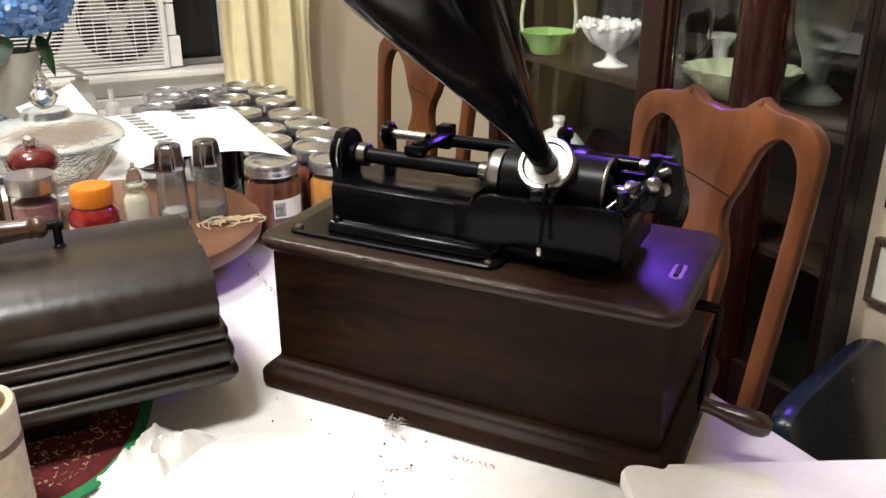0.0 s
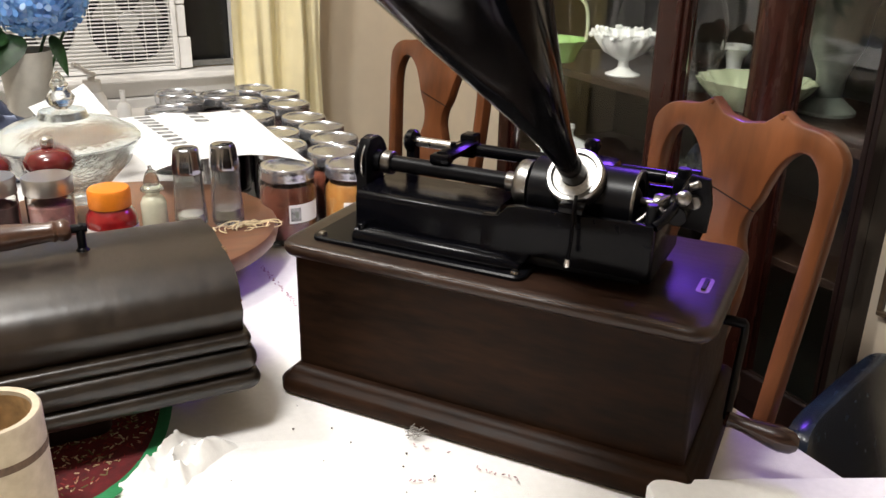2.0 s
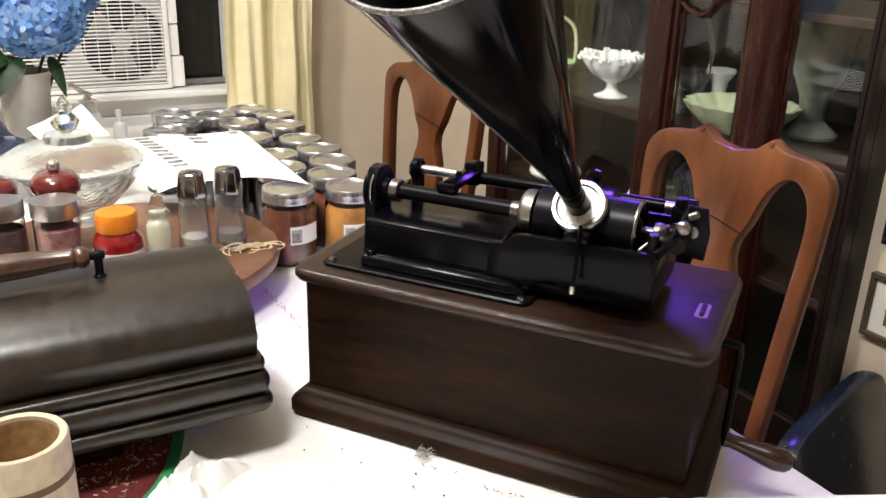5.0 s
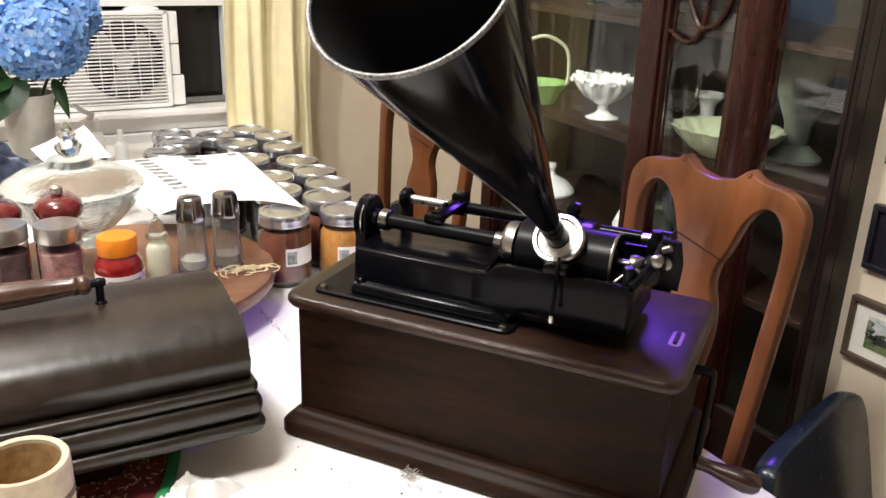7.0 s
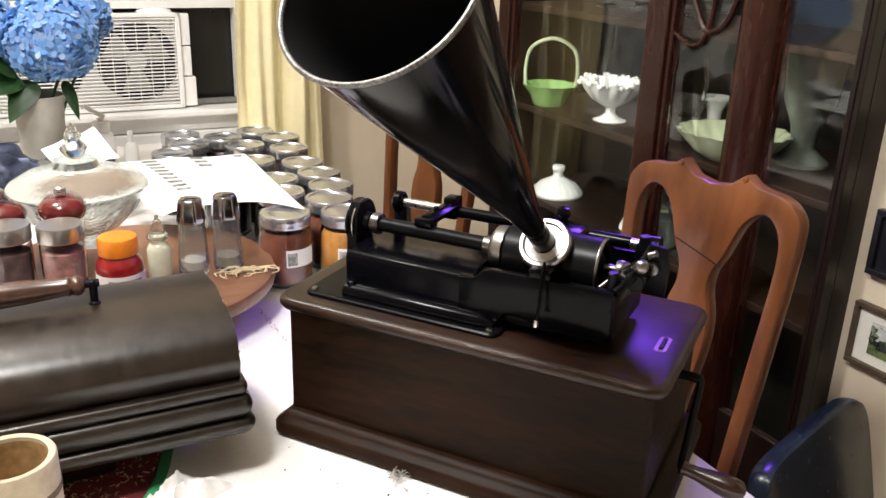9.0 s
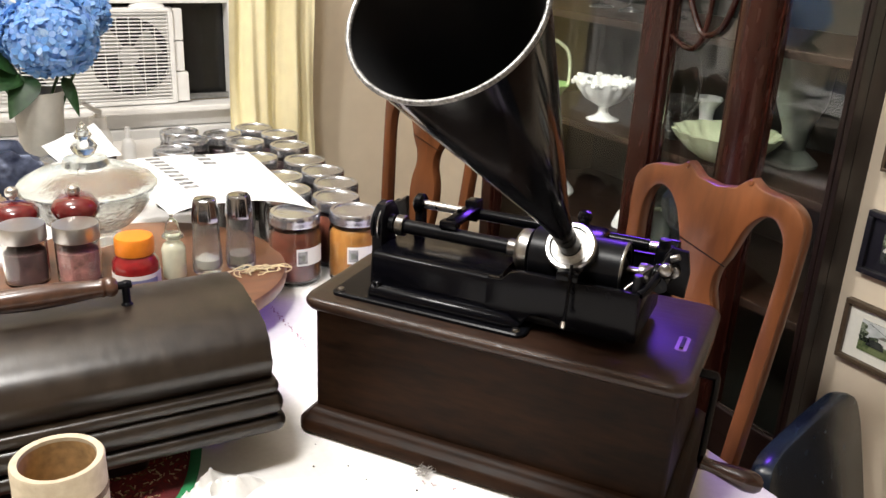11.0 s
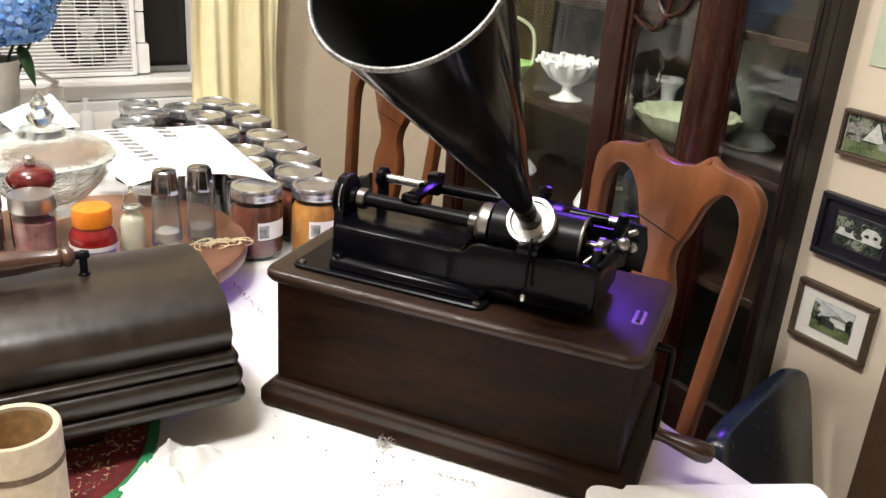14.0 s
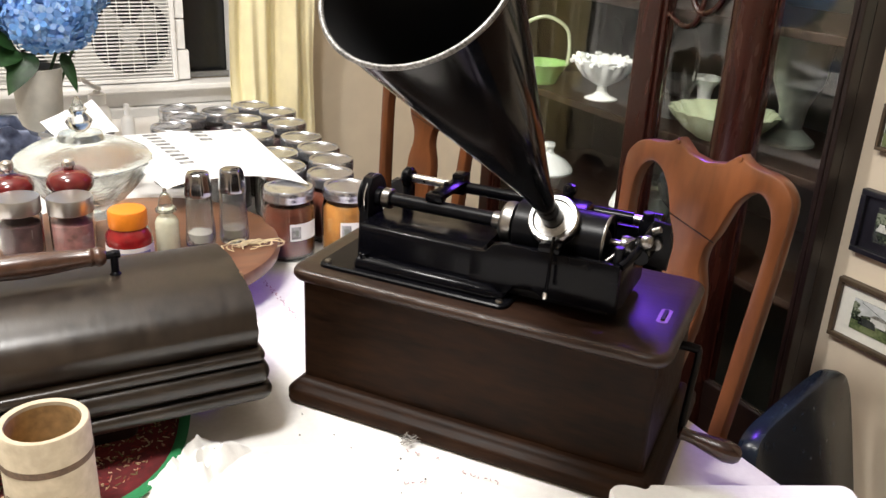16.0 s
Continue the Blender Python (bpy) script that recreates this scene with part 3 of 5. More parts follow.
part("under_tray", merge(box(0.214, 0.340, 0.044, 0.150, 0.164, 0.172, 0.001), box(0.318, 0.330, 0.060, 0.140, FZ, 0.165, 0.001)), M["satin"], ph)
part("pulley_bracket", extrude([(0.060, 0.157), (0.115, 0.157), (0.110, 0.172), (0.098, 0.196), (0.096, 0.236), (0.088, 0.248), (0.072, 0.248), (0.064, 0.236), (0.062, 0.190)], 0.012,
                               Matrix.Translation((0.064, 0, 0)) @ Matrix.Rotation(radians(90), 4, "Z"), 0.0015), M["satin"], ph)
AX, AH = 0.085, 0.224
pl = part("pulley", lathe([(0, 0), (0.0225, 0), (0.0245, 0.0015), (0.0245, 0.004), (0.0205, 0.006), (0.0245, 0.008), (0.0245, 0.0105), (0.0225, 0.012), (0.011, 0.012), (0.0105, 0.020), (0, 0.020)], 40, along((0.050, AX, AH), (1, AX, AH))), M["satin"], ph, "grooved black pulley wheel")
part("pulley_rim", lathe([(0.0246, 0.0088), (0.0250, 0.0094), (0.0246, 0.0102)], 40, along((0.050, AX, AH), (1, AX, AH))), M["steel"], pl)
part("collar", rod((0.072, AX, AH), (0.082, AX, AH), 0.0115, 24), M["steel_dark"], ph)
part("feed_screw", rod((0.080, AX, AH), (0.212, AX, AH), 0.0078, 24), M["satin"], ph, "black feed screw")
part("feed_collar", rod((0.202, AX, AH), (0.214, AX, AH), 0.0092, 24), M["steel_dark"], ph)
part("nickel_band", lathe([(0, 0), (0.0175, 0), (0.0215, 0.003), (0.0225, 0.006), (0.0225, 0.014), (0, 0.0185)], 40, along((0.213, AX, AH), (1, AX, AH))), M["zinc"], ph, "bright nickel band")
part("cylinder_record", lathe([(0.018, 0), (0.0262, 0), (0.0272, 0.001), (0.0272, 0.093), (0.0262, 0.094), (0.0195, 0.094), (0.0190, 0.084)], 48, along((0.231, AX, AH), (1, AX, AH))), M["record"], ph, "black wax cylinder record")
part("record_rim", lathe([(0.0262, 0.0943), (0.0276, 0.0925), (0.0279, 0.0935), (0.0268, 0.0952)], 48, along((0.231, AX, AH), (1, AX, AH))), M["zinc"], ph, "pale rim of the record")
part("mandrel_end", lathe([(0, 0.096), (0.008, 0.095), (0.019, 0.086), (0.0195, 0.079)], 36, along((0.231, AX, AH), (1, AX, AH))), M["satin"], ph)
part("back_rod", rod((0.070, 0.150, 0.230), (0.356, 0.150, 0.230), 0.0052, 18), M["steel"], ph, "polished steel guide rod")
part("back_sleeve", rod((0.125, 0.150, 0.230), (0.334, 0.150, 0.230), 0.0066, 20), M["black"], ph)
part("rod_knob", lathe([(0, 0), (0.009, 0), (0.012, 0.003), (0.012, 0.009), (0.009, 0.012), (0, 0.012)], 24, along((0.062, 0.150, 0.230), (1, 0.150, 0.230))), M["black"], ph)
part("rod_post", box(0.064, 0.074, 0.143, 0.157, FZ, 0.222, 0.002), M["black"], ph)
part("feed_arm", merge(extrude([(-0.007, -0.004), (0.007, -0.004), (0.009, 0.002), (0.004, 0.006), (-0.004, 0.006), (-0.009, 0.002)], 0.066, Matrix.Translation((0.134, 0.086, 0.236)), 0.001),
                       box(0.124, 0.144, 0.078, 0.092, 0.231, 0.240, 0.002), box(0.126, 0.142, 0.142, 0.160, 0.222, 0.246, 0.002), rod((0.134, 0.110, 0.240), (0.134, 0.110, 0.246), 0.003, 10)), M["black"], ph, "black feed arm with small screws")
# reproducer and carriage
HD = Vector((-0.019, -0.275, 0.228)).normalized()
RC = Vector((0.274, 0.063, 0.243))
rep = part("reproducer", lathe([(0, -0.014), (0.018, -0.014), (0.023, -0.010), (0.0255, -0.004), (0.0257, 0.003), (0.0245, 0.005), (0.0, 0.005)], 44, along(RC, RC + HD)), M["steel_dark"], ph, "round nickel reproducer head")
part("weight_ring", lathe([(0.0195, 0.0052), (0.0250, 0.0052), (0.0254, 0.0065), (0.0238, 0.0085), (0.0205, 0.0085), (0.0192, 0.0070)], 44, along(RC, RC + HD)), M["zinc"], rep)
part("diaphragm", lathe([(0.0075, 0.0058), (0.0192, 0.0056), (0.0192, 0.0062), (0.013, 0.0066), (0.0112, 0.0072), (0.0108, 0.0068)], 40, along(RC, RC + HD)), M["mica"], rep, "pale worn metal face")
part("carriage", merge(lathe([(0, 0), (0.024, 0), (0.027, 0.008), (0.025, 0.020), (0.016, 0.030), (0, 0.032)], 30, along(RC - HD * 0.014, RC - HD * 0.05)), box(0.256, 0.296, 0.090, 0.134, 0.222, 0.248, 0.006)), M["black"], ph, "black carriage arm")
part("carriage_knob", merge(rod((0.270, 0.118, 0.248), (0.270, 0.118, 0.258), 0.006, 18), lathe([(0, 0), (0.007, 0.001), (0.008, 0.005), (0.006, 0.010), (0, 0.012)], 20, Matrix.Translation((0.270, 0.120, 0.254)))), M["black"], ph)
part("lift_lever", merge(tube(spline([(0.283, 0.036, 0.236), (0.285, 0.025, 0.226), (0.286, 0.021, 0.205), (0.285, 0.018, 0.184)], 5), 0.0017, 8), box(0.270, 0.292, 0.028, 0.044, 0.222, 0.230, 0.002)), M["black"], ph)
part("lever_tip", lathe([(0, 0), (0.0024, 0.0005), (0.0028, 0.003), (0.0018, 0.007), (0, 0.008)], 12, Matrix.Translation((0.285, 0.018, 0.179))), M["steel"], ph, "bright steel tip")
# swing gate at the right end
part("gate_plate", extrude([(0.350, 0.203), (0.380, 0.200), (0.382, 0.226), (0.378, 0.248), (0.362, 0.250), (0.356, 0.240)], 0.007, Matrix.Translation((0.002, 0.098, 0)), 0.0015), M["satin"], ph, "black iron swing gate")
part("gate_arm", merge(tube(spline([(0.349, 0.040, 0.219), (0.356, 0.050, 0.226), (0.361, 0.070, 0.233), (0.366, 0.094, 0.243)], 5), 0.0045, 12), rod((0.362, 0.060, 0.224), (0.362, 0.110, 0.224), 0.0085, 18), rod((0.364, 0.150, 0.230), (0.350, 0.150, 0.230), 0.011, 20)), M["black"], ph)
part("centre_pin", merge(rod((0.321, AX, AH), (0.350, AX, AH), 0.0042, 16), lathe([(0, 0), (0.009, 0), (0.010, 0.004), (0.009, 0.010), (0.006, 0.013), (0, 0.013)], 22, along((0.338, AX, AH), (1, AX, AH)))), M["steel_dark"], ph, "nickel centre pin")
part("gate_screw", merge(rod((0.370, 0.098, 0.228), (0.370, 0.090, 0.228), 0.006, 18), rod((0.367, 0.080, 0.245), (0.375, 0.080, 0.249), 0.0035, 12)), M["steel_dark"], ph, "bright slotted screws")
part("latch", tube(spline([(0.334, 0.044, 0.220), (0.341, 0.050, 0.227), (0.346, 0.062, 0.233), (0.352, 0.074, 0.236)], 5), 0.0018, 10), M["steel_dark"], ph)
part("gate_hinge", merge(rod((0.352, 0.132, 0.206), (0.352, 0.132, 0.246), 0.006, 16), box(0.344, 0.362, 0.126, 0.156, 0.222, 0.238, 0.002)), M["satin"], ph)
part("gate_post", rod((0.345, 0.046, 0.200), (0.345, 0.046, 0.236), 0.0048, 14), M["satin"], ph)
part("gate_knob", lathe([(0, 0), (0.006, 0.0005), (0.0062, 0.003), (0.0062, 0.008), (0.004, 0.010), (0, 0.0105)], 22, along((0.366, 0.066, 0.240), (0.366, -1, 0.34))), M["steel_dark"], ph, "polished nickel thumb knob")
part("gate_boss", lathe([(0, 0), (0.011, 0.0005), (0.0125, 0.004), (0.011, 0.012), (0.006, 0.015), (0, 0.015)], 24, along((0.352, AX, AH), (1, AX, AH))), M["black"], ph)
# slot plate in the top
pk = part("slot_plate", extrude([(-0.0035, -0.017), (0.0035, -0.017), (0.0058, -0.0145), (0.0058, 0.0145), (0.0035, 0.017), (-0.0035, 0.017), (-0.0058, 0.0145), (-0.0058, -0.0145)], 0.0012,
                                Matrix.Translation((0.389, 0.090, 0.1563)) @ Matrix.Rotation(radians(90), 4, "X") @ Matrix.Scale(-1, 4, (0, 1, 0)), 0.0), M["brass"], ph, "small worn brass slot plate", False)
part("slot", box(0.3872, 0.3908, 0.078, 0.102, 0.1566, 0.1581), M["horn_in"], pk, "dark slot", False)
# crank
ck = part("crank_arm", tube(spline([(0.400, 0.118, 0.115), (0.420, 0.118, 0.115), (0.425, 0.116, 0.111), (0.426, 0.084, 0.088), (0.427, 0.050, 0.060), (0.429, 0.048, 0.057)], 5), [0.005] * 8 + [0.0036] * 18, 12), M["satin"], ph, "black iron crank")
part("crank_handle", lathe([(0, 0), (0.007, 0), (0.0085, 0.003), (0.007, 0.008), (0.0075, 0.018), (0.0115, 0.042), (0.0125, 0.052), (0.0105, 0.062), (0.006, 0.067), (0, 0.068)], 28, along((0.426, 0.048, 0.057), (0.500, 0.044, 0.048)) @ Matrix.Scale(0.9, 4)), M["copper"], ck, "turned dark wooden crank handle")
# the horn
NK = RC + HD * 0.010
wl = PH.inverted() @ Vector((0.170, 0.4316, 1.2455))
hl = (wl - NK).length
hr = 0.0648
prof = [(0.0100, 0.0), (0.0105, 0.03), (0.0135, 0.06), (0.0215, 0.11), (0.0355, 0.19), (0.0495, 0.27), (0.0605, 0.335), (hr, hl)]
prof = [(r, z) for r, z in prof if z < hl - 0.01] + [(hr, hl)]
hx = along(NK, wl)
horn = thing("phonograph_horn", PH, "black enamelled tin horn fixed to the phonograph reproducer", "horn")
part("cone", lathe(prof, 72, hx), M["horn"], horn)
part("inner_cone", lathe([(max(r - 0.0015, 0.002), z + 0.001) for r, z in prof[:-1]] + [(hr - 0.0015, hl - 0.001)], 72, hx), M["horn_in"], horn, "dull black inside")
rimr = 0.0019
part("rolled_rim", lathe([(hr + rimr * math.cos(a), hl + rimr * math.sin(a)) for a in [2 * math.pi * k / 10 for k in range(11)]], 90, hx), M["rim"], horn, "worn rolled rim with bare metal")
part("elbow", rod(RC + HD * 0.004, NK + (wl - NK).normalized() * 0.03, 0.0106, 24, 0.0106), M["horn"], horn)

# ---- phonograph lid, standing raised on a dark box ----
LID = pose(0.1546, 0.6938, 0.8056, 0, 0, 178.5)
lid = thing("phonograph_hood", LID, "domed smoked-oak phonograph lid with chipped edge and turned handle", "lid")
LL, LD = 0.415, 0.215        # local x runs away from the chipped end, local y to the front (negative: back)


def lid_shell(x0, x1, grow=0.0):
    prof = [(0.010, 0.052), (0.004, 0.075), (0.0, 0.088), (0.004, 0.100), (0.014, 0.113), (0.032, 0.123), (0.058, 0.129), (0.1, 0.132), (0.142, 0.129), (0.168, 0.123), (0.186, 0.113), (0.196, 0.100), (0.2, 0.088), (0.196, 0.075), (0.19, 0.052)]
    prof = [(0.010, 0.050)] + [(p, z - 0.015) for p, z in prof if z > 0.08] + [(0.19, 0.050)]
    pts = spline([(0, p, z) for p, z in prof], 4)
    b = bmesh.new()
    rows = []
    for i in range(25):
        x = x0 + (x1 - x0) * i / 24
        rows.append([b.verts.new((x, -(q.y + 0.004), q.z)) for q in pts])
    for v in rows[0]:
        v.co.x += 0.003 * noise.noise((v.co.y * 60, v.co.z * 60, 1.0)) - 0.001
    for p, q in zip(rows, rows[1:]):
        for i in range(len(pts) - 1):
            b.faces.new((p[i], p[i + 1], q[i + 1], q[i]))
    b.faces.new(rows[0])
    b.faces.new(rows[-1][::-1])
    return b


part("dome", lid_shell(0.010, LL - 0.01), M["lid"], lid)
for name, z0, z1, d in (("top_moulding", 0.041, 0.054, 0.003), ("middle_moulding", 0.0165, 0.0405, -0.001), ("bottom_moulding", 0.0, 0.016, -0.003)):
    h = (z1 - z0) / 2
    lev = [(z0 + h - h * math.cos(a), d + h * 0.75 * (1 - math.sin(a))) for a in [math.pi * k / 8 for k in range(9)]]
    part(name, rounded(0.0, LL, -LD + 0.008, 0.004, lev, 0.012), M["lid"], lid)
chips = bmesh.new()
for i in range(60):
    a = random.uniform(0.1, 1.9)
    y = 0.008 + 0.07 * (a / 1.9) ** 1.8
    z = 0.116 - 0.050 * (1 - a / 1.9) ** 1.7
    bmesh.ops.create_icosphere(chips, subdivisions=1, radius=1.0, matrix=Matrix.LocRotScale((0.0095, -y - 0.002, z - 0.002), Euler((random.uniform(0, 3), 0, random.uniform(0, 3))), (random.uniform(0.0006, 0.0012), random.uniform(0.0015, 0.004), random.uniform(0.001, 0.003))))
part("chipped_edge", chips, M["rawwood"], lid, "pale raw wood along the chipped edge")
hz, hy = 0.138, -0.104
hd = part("handle", lathe([(0, 0), (0.007, 0), (0.010, 0.004), (0.010, 0.008), (0.0085, 0.011), (0.0098, 0.014), (0.0085, 0.017), (0.0115, 0.05), (0.0125, 0.075), (0.0115, 0.10), (0.0085, 0.133), (0.0098, 0.136), (0.0085, 0.139), (0.010, 0.144), (0.007, 0.15), (0, 0.15)], 30,
                       along((0.135, hy, hz), (1.0, hy, hz))), M["handle"], lid, "turned coppery wooden handle")
for x in (0.127, 0.290):
    part("handle_mount", merge(rod((x, hy, 0.115), (x, hy, hz + 0.004), 0.004, 12), lathe([(0, 0), (0.0065, 0), (0.006, 0.002), (0.004, 0.004)], 18, Matrix.Translation((x, hy, 0.1155))), rod((x - 0.006, hy, hz), (x + 0.010, hy, hz), 0.0042, 12)), M["satin"], hd)
stand = tagged(part("wooden_box", rounded(-0.245, 0.030, 0.742, 0.889, [(TABLE + 0.002, 0.002), (TABLE + 0.006, 0), (0.801, 0), (0.8055, 0.003)], 0.012), M["mahog_dark"]), "dark wooden box propping up the phonograph lid", "box")

# ---- placemat ----
mat_ob = thing("placemat", pose(-0.087, 0.820, TABLE + 0.0008), "red floral placemat with a bright green bound edge", "placemat")


def mat_r(a):
    return 0.200 + 0.010 * math.cos(4 * (a - 0.5))


n_ = 72
part("woven_field", lathe([(0, 0.002), (0.1, 0.002), (0.9, 0.002), (0.92, 0.0), (0, 0.0)], n_, None, lambda a, z: mat_r(a)), mat("dark_red_weave", (0.11, 0.009, 0.011), 0.9, 0, 0.5, 60, 0.5, 500), mat_ob)
fl = bmesh.new()
for i in range(2600):
    a, r = random.uniform(0, 6.28), 0.172 * math.sqrt(random.uniform(0.1, 1))
    bmesh.ops.create_cube(fl, size=1.0, matrix=Matrix.LocRotScale((r * math.cos(a), r * math.sin(a), 0.0022), Euler((0, 0, random.uniform(0, 3))), (random.uniform(0.002, 0.006), random.uniform(0.0006, 0.0016), 0.0007)))
part("flower_print", fl, M["matred"], mat_ob)
rim = [(mat_r(2 * math.pi * i / n_) * 0.93 * math.cos(2 * math.pi * i / n_), mat_r(2 * math.pi * i / n_) * 0.93 * math.sin(2 * math.pi * i / n_), 0.003) for i in range(n_ + 1)]
bnd = tube(rim, 0.006, 8)
bnd.transform(Matrix.Diagonal((1, 1, 0.5, 1)))
part("green_binding", bnd, M["green"], mat_ob, "bright green bound edge")

# ---- cylinder carton ----
ct = thing("cylinder_carton", pose(-0.0623, 0.6221, TABLE + 0.002) @ Matrix.Scale(1.03, 4), "open cardboard cylinder-record carton with aged cream label", "carton")
HT = 0.113
part("tube_wall", lathe([(0.030, 0.002), (0.0352, 0.0), (0.0352, HT - 0.001), (0.0340, HT + 0.0006), (0.0290, HT), (0.0285, HT - 0.004), (0.0285, 0.004), (0, 0.004)], 56, None, lambda a, z: 1 + (0.008 * noise.noise((math.cos(a) * 3, math.sin(a) * 3, z * 30)) if z > HT - 0.003 else 0.003 * noise.noise((math.cos(a) * 2, math.sin(a) * 2, z * 20)))), M["tube"], ct)
part("card_lining", lathe([(0.0284, HT - 0.003), (0.0284, 0.005), (0, 0.005)], 48), M["tube_in"], ct, "brown card lining")
part("printed_band", lathe([(0.0354, HT - 0.031), (0.0356, HT - 0.031), (0.0356, HT - 0.025), (0.0354, HT - 0.025)], 56), M["tube_band"], ct, "dark brown printed band")


def wrap_text(body, size, z, parent, radius, mid, material):
    cu = bpy.data.curves.new("lettering", "FONT")
    cu.body, cu.size, cu.align_x, cu.extrude = body, size, "CENTER", 0.0
    ob = new("lettering_src", cu)
    bpy.context.view_layer.update()
    me = bpy.data.meshes.new_from_object(ob.evaluated_get(bpy.context.evaluated_depsgraph_get()))
    bpy.data.objects.remove(ob)
    for v in me.vertices:
        a = mid + v.co.x / radius
        v.co = (radius * math.cos(a), radius * math.sin(a), z + v.co.y)
    me.materials.append(material)
    o = new("lettering", me)
    o.parent = parent
    return o


wrap_text("MOULDED", 0.0145, HT - 0.062, ct, 0.0358, math.radians(-128), M["tube_band"])
for k in (3, 5):
    z = HT - 0.041 - 0.004 * k if k < 2 else HT - 0.060 - 0.006 * k
    b = lathe([(0.0353, z), (0.0357, z), (0.0357, z + 0.0007), (0.0353, z + 0.0007)], 56)
    bmesh.ops.delete(b, geom=[v for v in b.verts if not (-2.9 < math.atan2(v.co.y, v.co.x) < -1.2 + 0.12 * (k % 3))], context="VERTS")
    part("print_line", b, M["tube_band"], ct)


# ---- crumpled napkin and white slab ----
def napkin():
    b = bmesh.new()
    n = 44
    grid = []
    for j in range(n + 1):
        row = []
        for i in range(n + 1):
            u, v = i / n, j / n
            x, y = (u - 0.5) * 0.17, (v - 0.5) * 0.15
            e = min(u, v, 1 - u, 1 - v)
            z = 0.0015 + min(1, e * 7) * (0.003 + 0.008 * abs(noise.noise((x * 16, y * 16, 2.1))) + 0.0012 * abs(noise.noise((x * 60, y * 60, 5.0)))) * (1.5 - 1.0 * u)
            k = 1 + 0.12 * noise.noise((u * 3, v * 3, 9))
            row.append(b.verts.new((x * k, y * k, z)))
        grid.append(row)
    for p, q in zip(grid, grid[1:]):
        for i in range(n):
            b.faces.new((p[i], p[i + 1], q[i + 1], q[i]))
    got = bmesh.ops.extrude_face_region(b, geom=b.faces[:])
    bmesh.ops.translate(b, vec=(0, 0, -0.0012), verts=[v for v in got["geom"] if isinstance(v, bmesh.types.BMVert)])
    return b


nk = part("paper_napkin", napkin(), M["tissue"])
nk.matrix_basis = pose(0.1014, 0.6181, TABLE - 0.0034, 0, 0, -28)
tagged(nk, "crumpled white paper napkin lying on the tablecloth", "napkin")


def tuft():
    b = bmesh.new()
    n = 30
    grid = []
    for j in range(n + 1):
        row = []
        for i in range(n + 1):
            u, v = i / n, j / n
            e = min(1, min(u, v, 1 - u, 1 - v) * 5)
            r = 1 - abs(2.2 * noise.noise((u * 2.3 + 3, v * 3.1, 0.7)))
            s = 1 - abs(2.0 * noise.noise((u * 5.1, v * 4.3 + 2, 3.7)))
            z = e * (0.004 + 0.016 * max(0, r) ** 2 + 0.006 * max(0, s))
            k = 1 + 0.25 * noise.noise((u * 2.6, v * 2.6, 6.0))
            row.append(b.verts.new(((u - 0.5) * 0.105 * k, (v - 0.5) * 0.070 * k, z)))
        grid.append(row)
    for p, q in zip(grid, grid[1:]):
        for i in range(n):
            b.faces.new((p[i], p[i + 1], q[i + 1], q[i]))
    got = bmesh.ops.extrude_face_region(b, geom=b.faces[:])
    bmesh.ops.translate(b, vec=(0, 0, -0.001), verts=[v for v in got["geom"] if isinstance(v, bmesh.types.BMVert)])
    return b


nk2 = part("paper_tissue", tuft(), M["tissue"])
nk2.matrix_basis = pose(0.070, 0.6634, TABLE - 0.0004, 0, 0, 42) @ Matrix.Diagonal((0.82, 0.82, 1, 1))
tagged(nk2, "crumpled end of a white tissue beside the placemat", "tissue")
ang = math.degrees(math.atan2(-0.079, 0.161))
slab = part("folded_towel", rounded(0, 0.24, -0.20, 0, [(0.0, 0.003), (0.004, 0.0), (0.015, 0.0), (0.0185, 0.002), (0.0195, 0.006)], 0.012), M["tissue"])
slab.matrix_basis = pose(0.4047, 0.4496, TABLE + 0.001, 0, 0, ang)
tagged(slab, "folded white paper towel at the edge of the table", "towel")

# ---- round board and the table things on it ----
BC = Vector((0.1093, 1.1486, TABLE + 0.001))
bd = thing("lazy_susan", pose(*BC), "round oak turntable board holding shakers and jars", "board")
part("disc", lathe([(0, 0.035), (0.192, 0.035), (0.2005, 0.038), (0.203, 0.047), (0.200, 0.056), (0.193, 0.059), (0, 0.059)], 96), M["board"], bd)
part("turntable_base", lathe([(0, 0), (0.110, 0), (0.112, 0.004), (0.112, 0.022), (0.104, 0.026), (0.060, 0.028), (0.060, 0.036), (0, 0.036)], 64), M["board"], bd)
ON = TABLE + 0.0603        # top of the raised board


def shaker(x, y, fill, tilt):
    s = thing("salt_shaker", pose(x, y, ON, 0, 0, tilt) @ Matrix.Scale(0.94, 4), "faceted glass shaker with a domed chrome top", "shaker", "shakers on the round board")
    f = lambda a, z: 1 - 0.06 * abs(math.sin(4 * a))
    part("glass_body", lathe([(0, 0), (0.020, 0), (0.0225, 0.003), (0.0232, 0.012), (0.0205, 0.055), (0.0190, 0.088), (0.0170, 0.088), (0.0185, 0.055), (0.0208, 0.014), (0.019, 0.008), (0, 0.008)], 64, None, f), M["cutglass"], s).visible_shadow = False
    part("contents", lathe([(0, 0.0085), (0.0185, 0.0085), (0.0190, 0.014), (0.0184, 0.021), (0, 0.023)], 24, Matrix.Diagonal((0.93, 0.93, 1, 1))), fill, s, "ground seasoning inside")
    part("chrome_top", lathe([(0.0205, 0.080), (0.0212, 0.082), (0.0206, 0.090), (0.0180, 0.110), (0.0170, 0.1130), (0.0155, 0.1145), (0.0145, 0.1138), (0, 0.1138)], 48, None, f), M["chrome"], s, "domed chrome top")


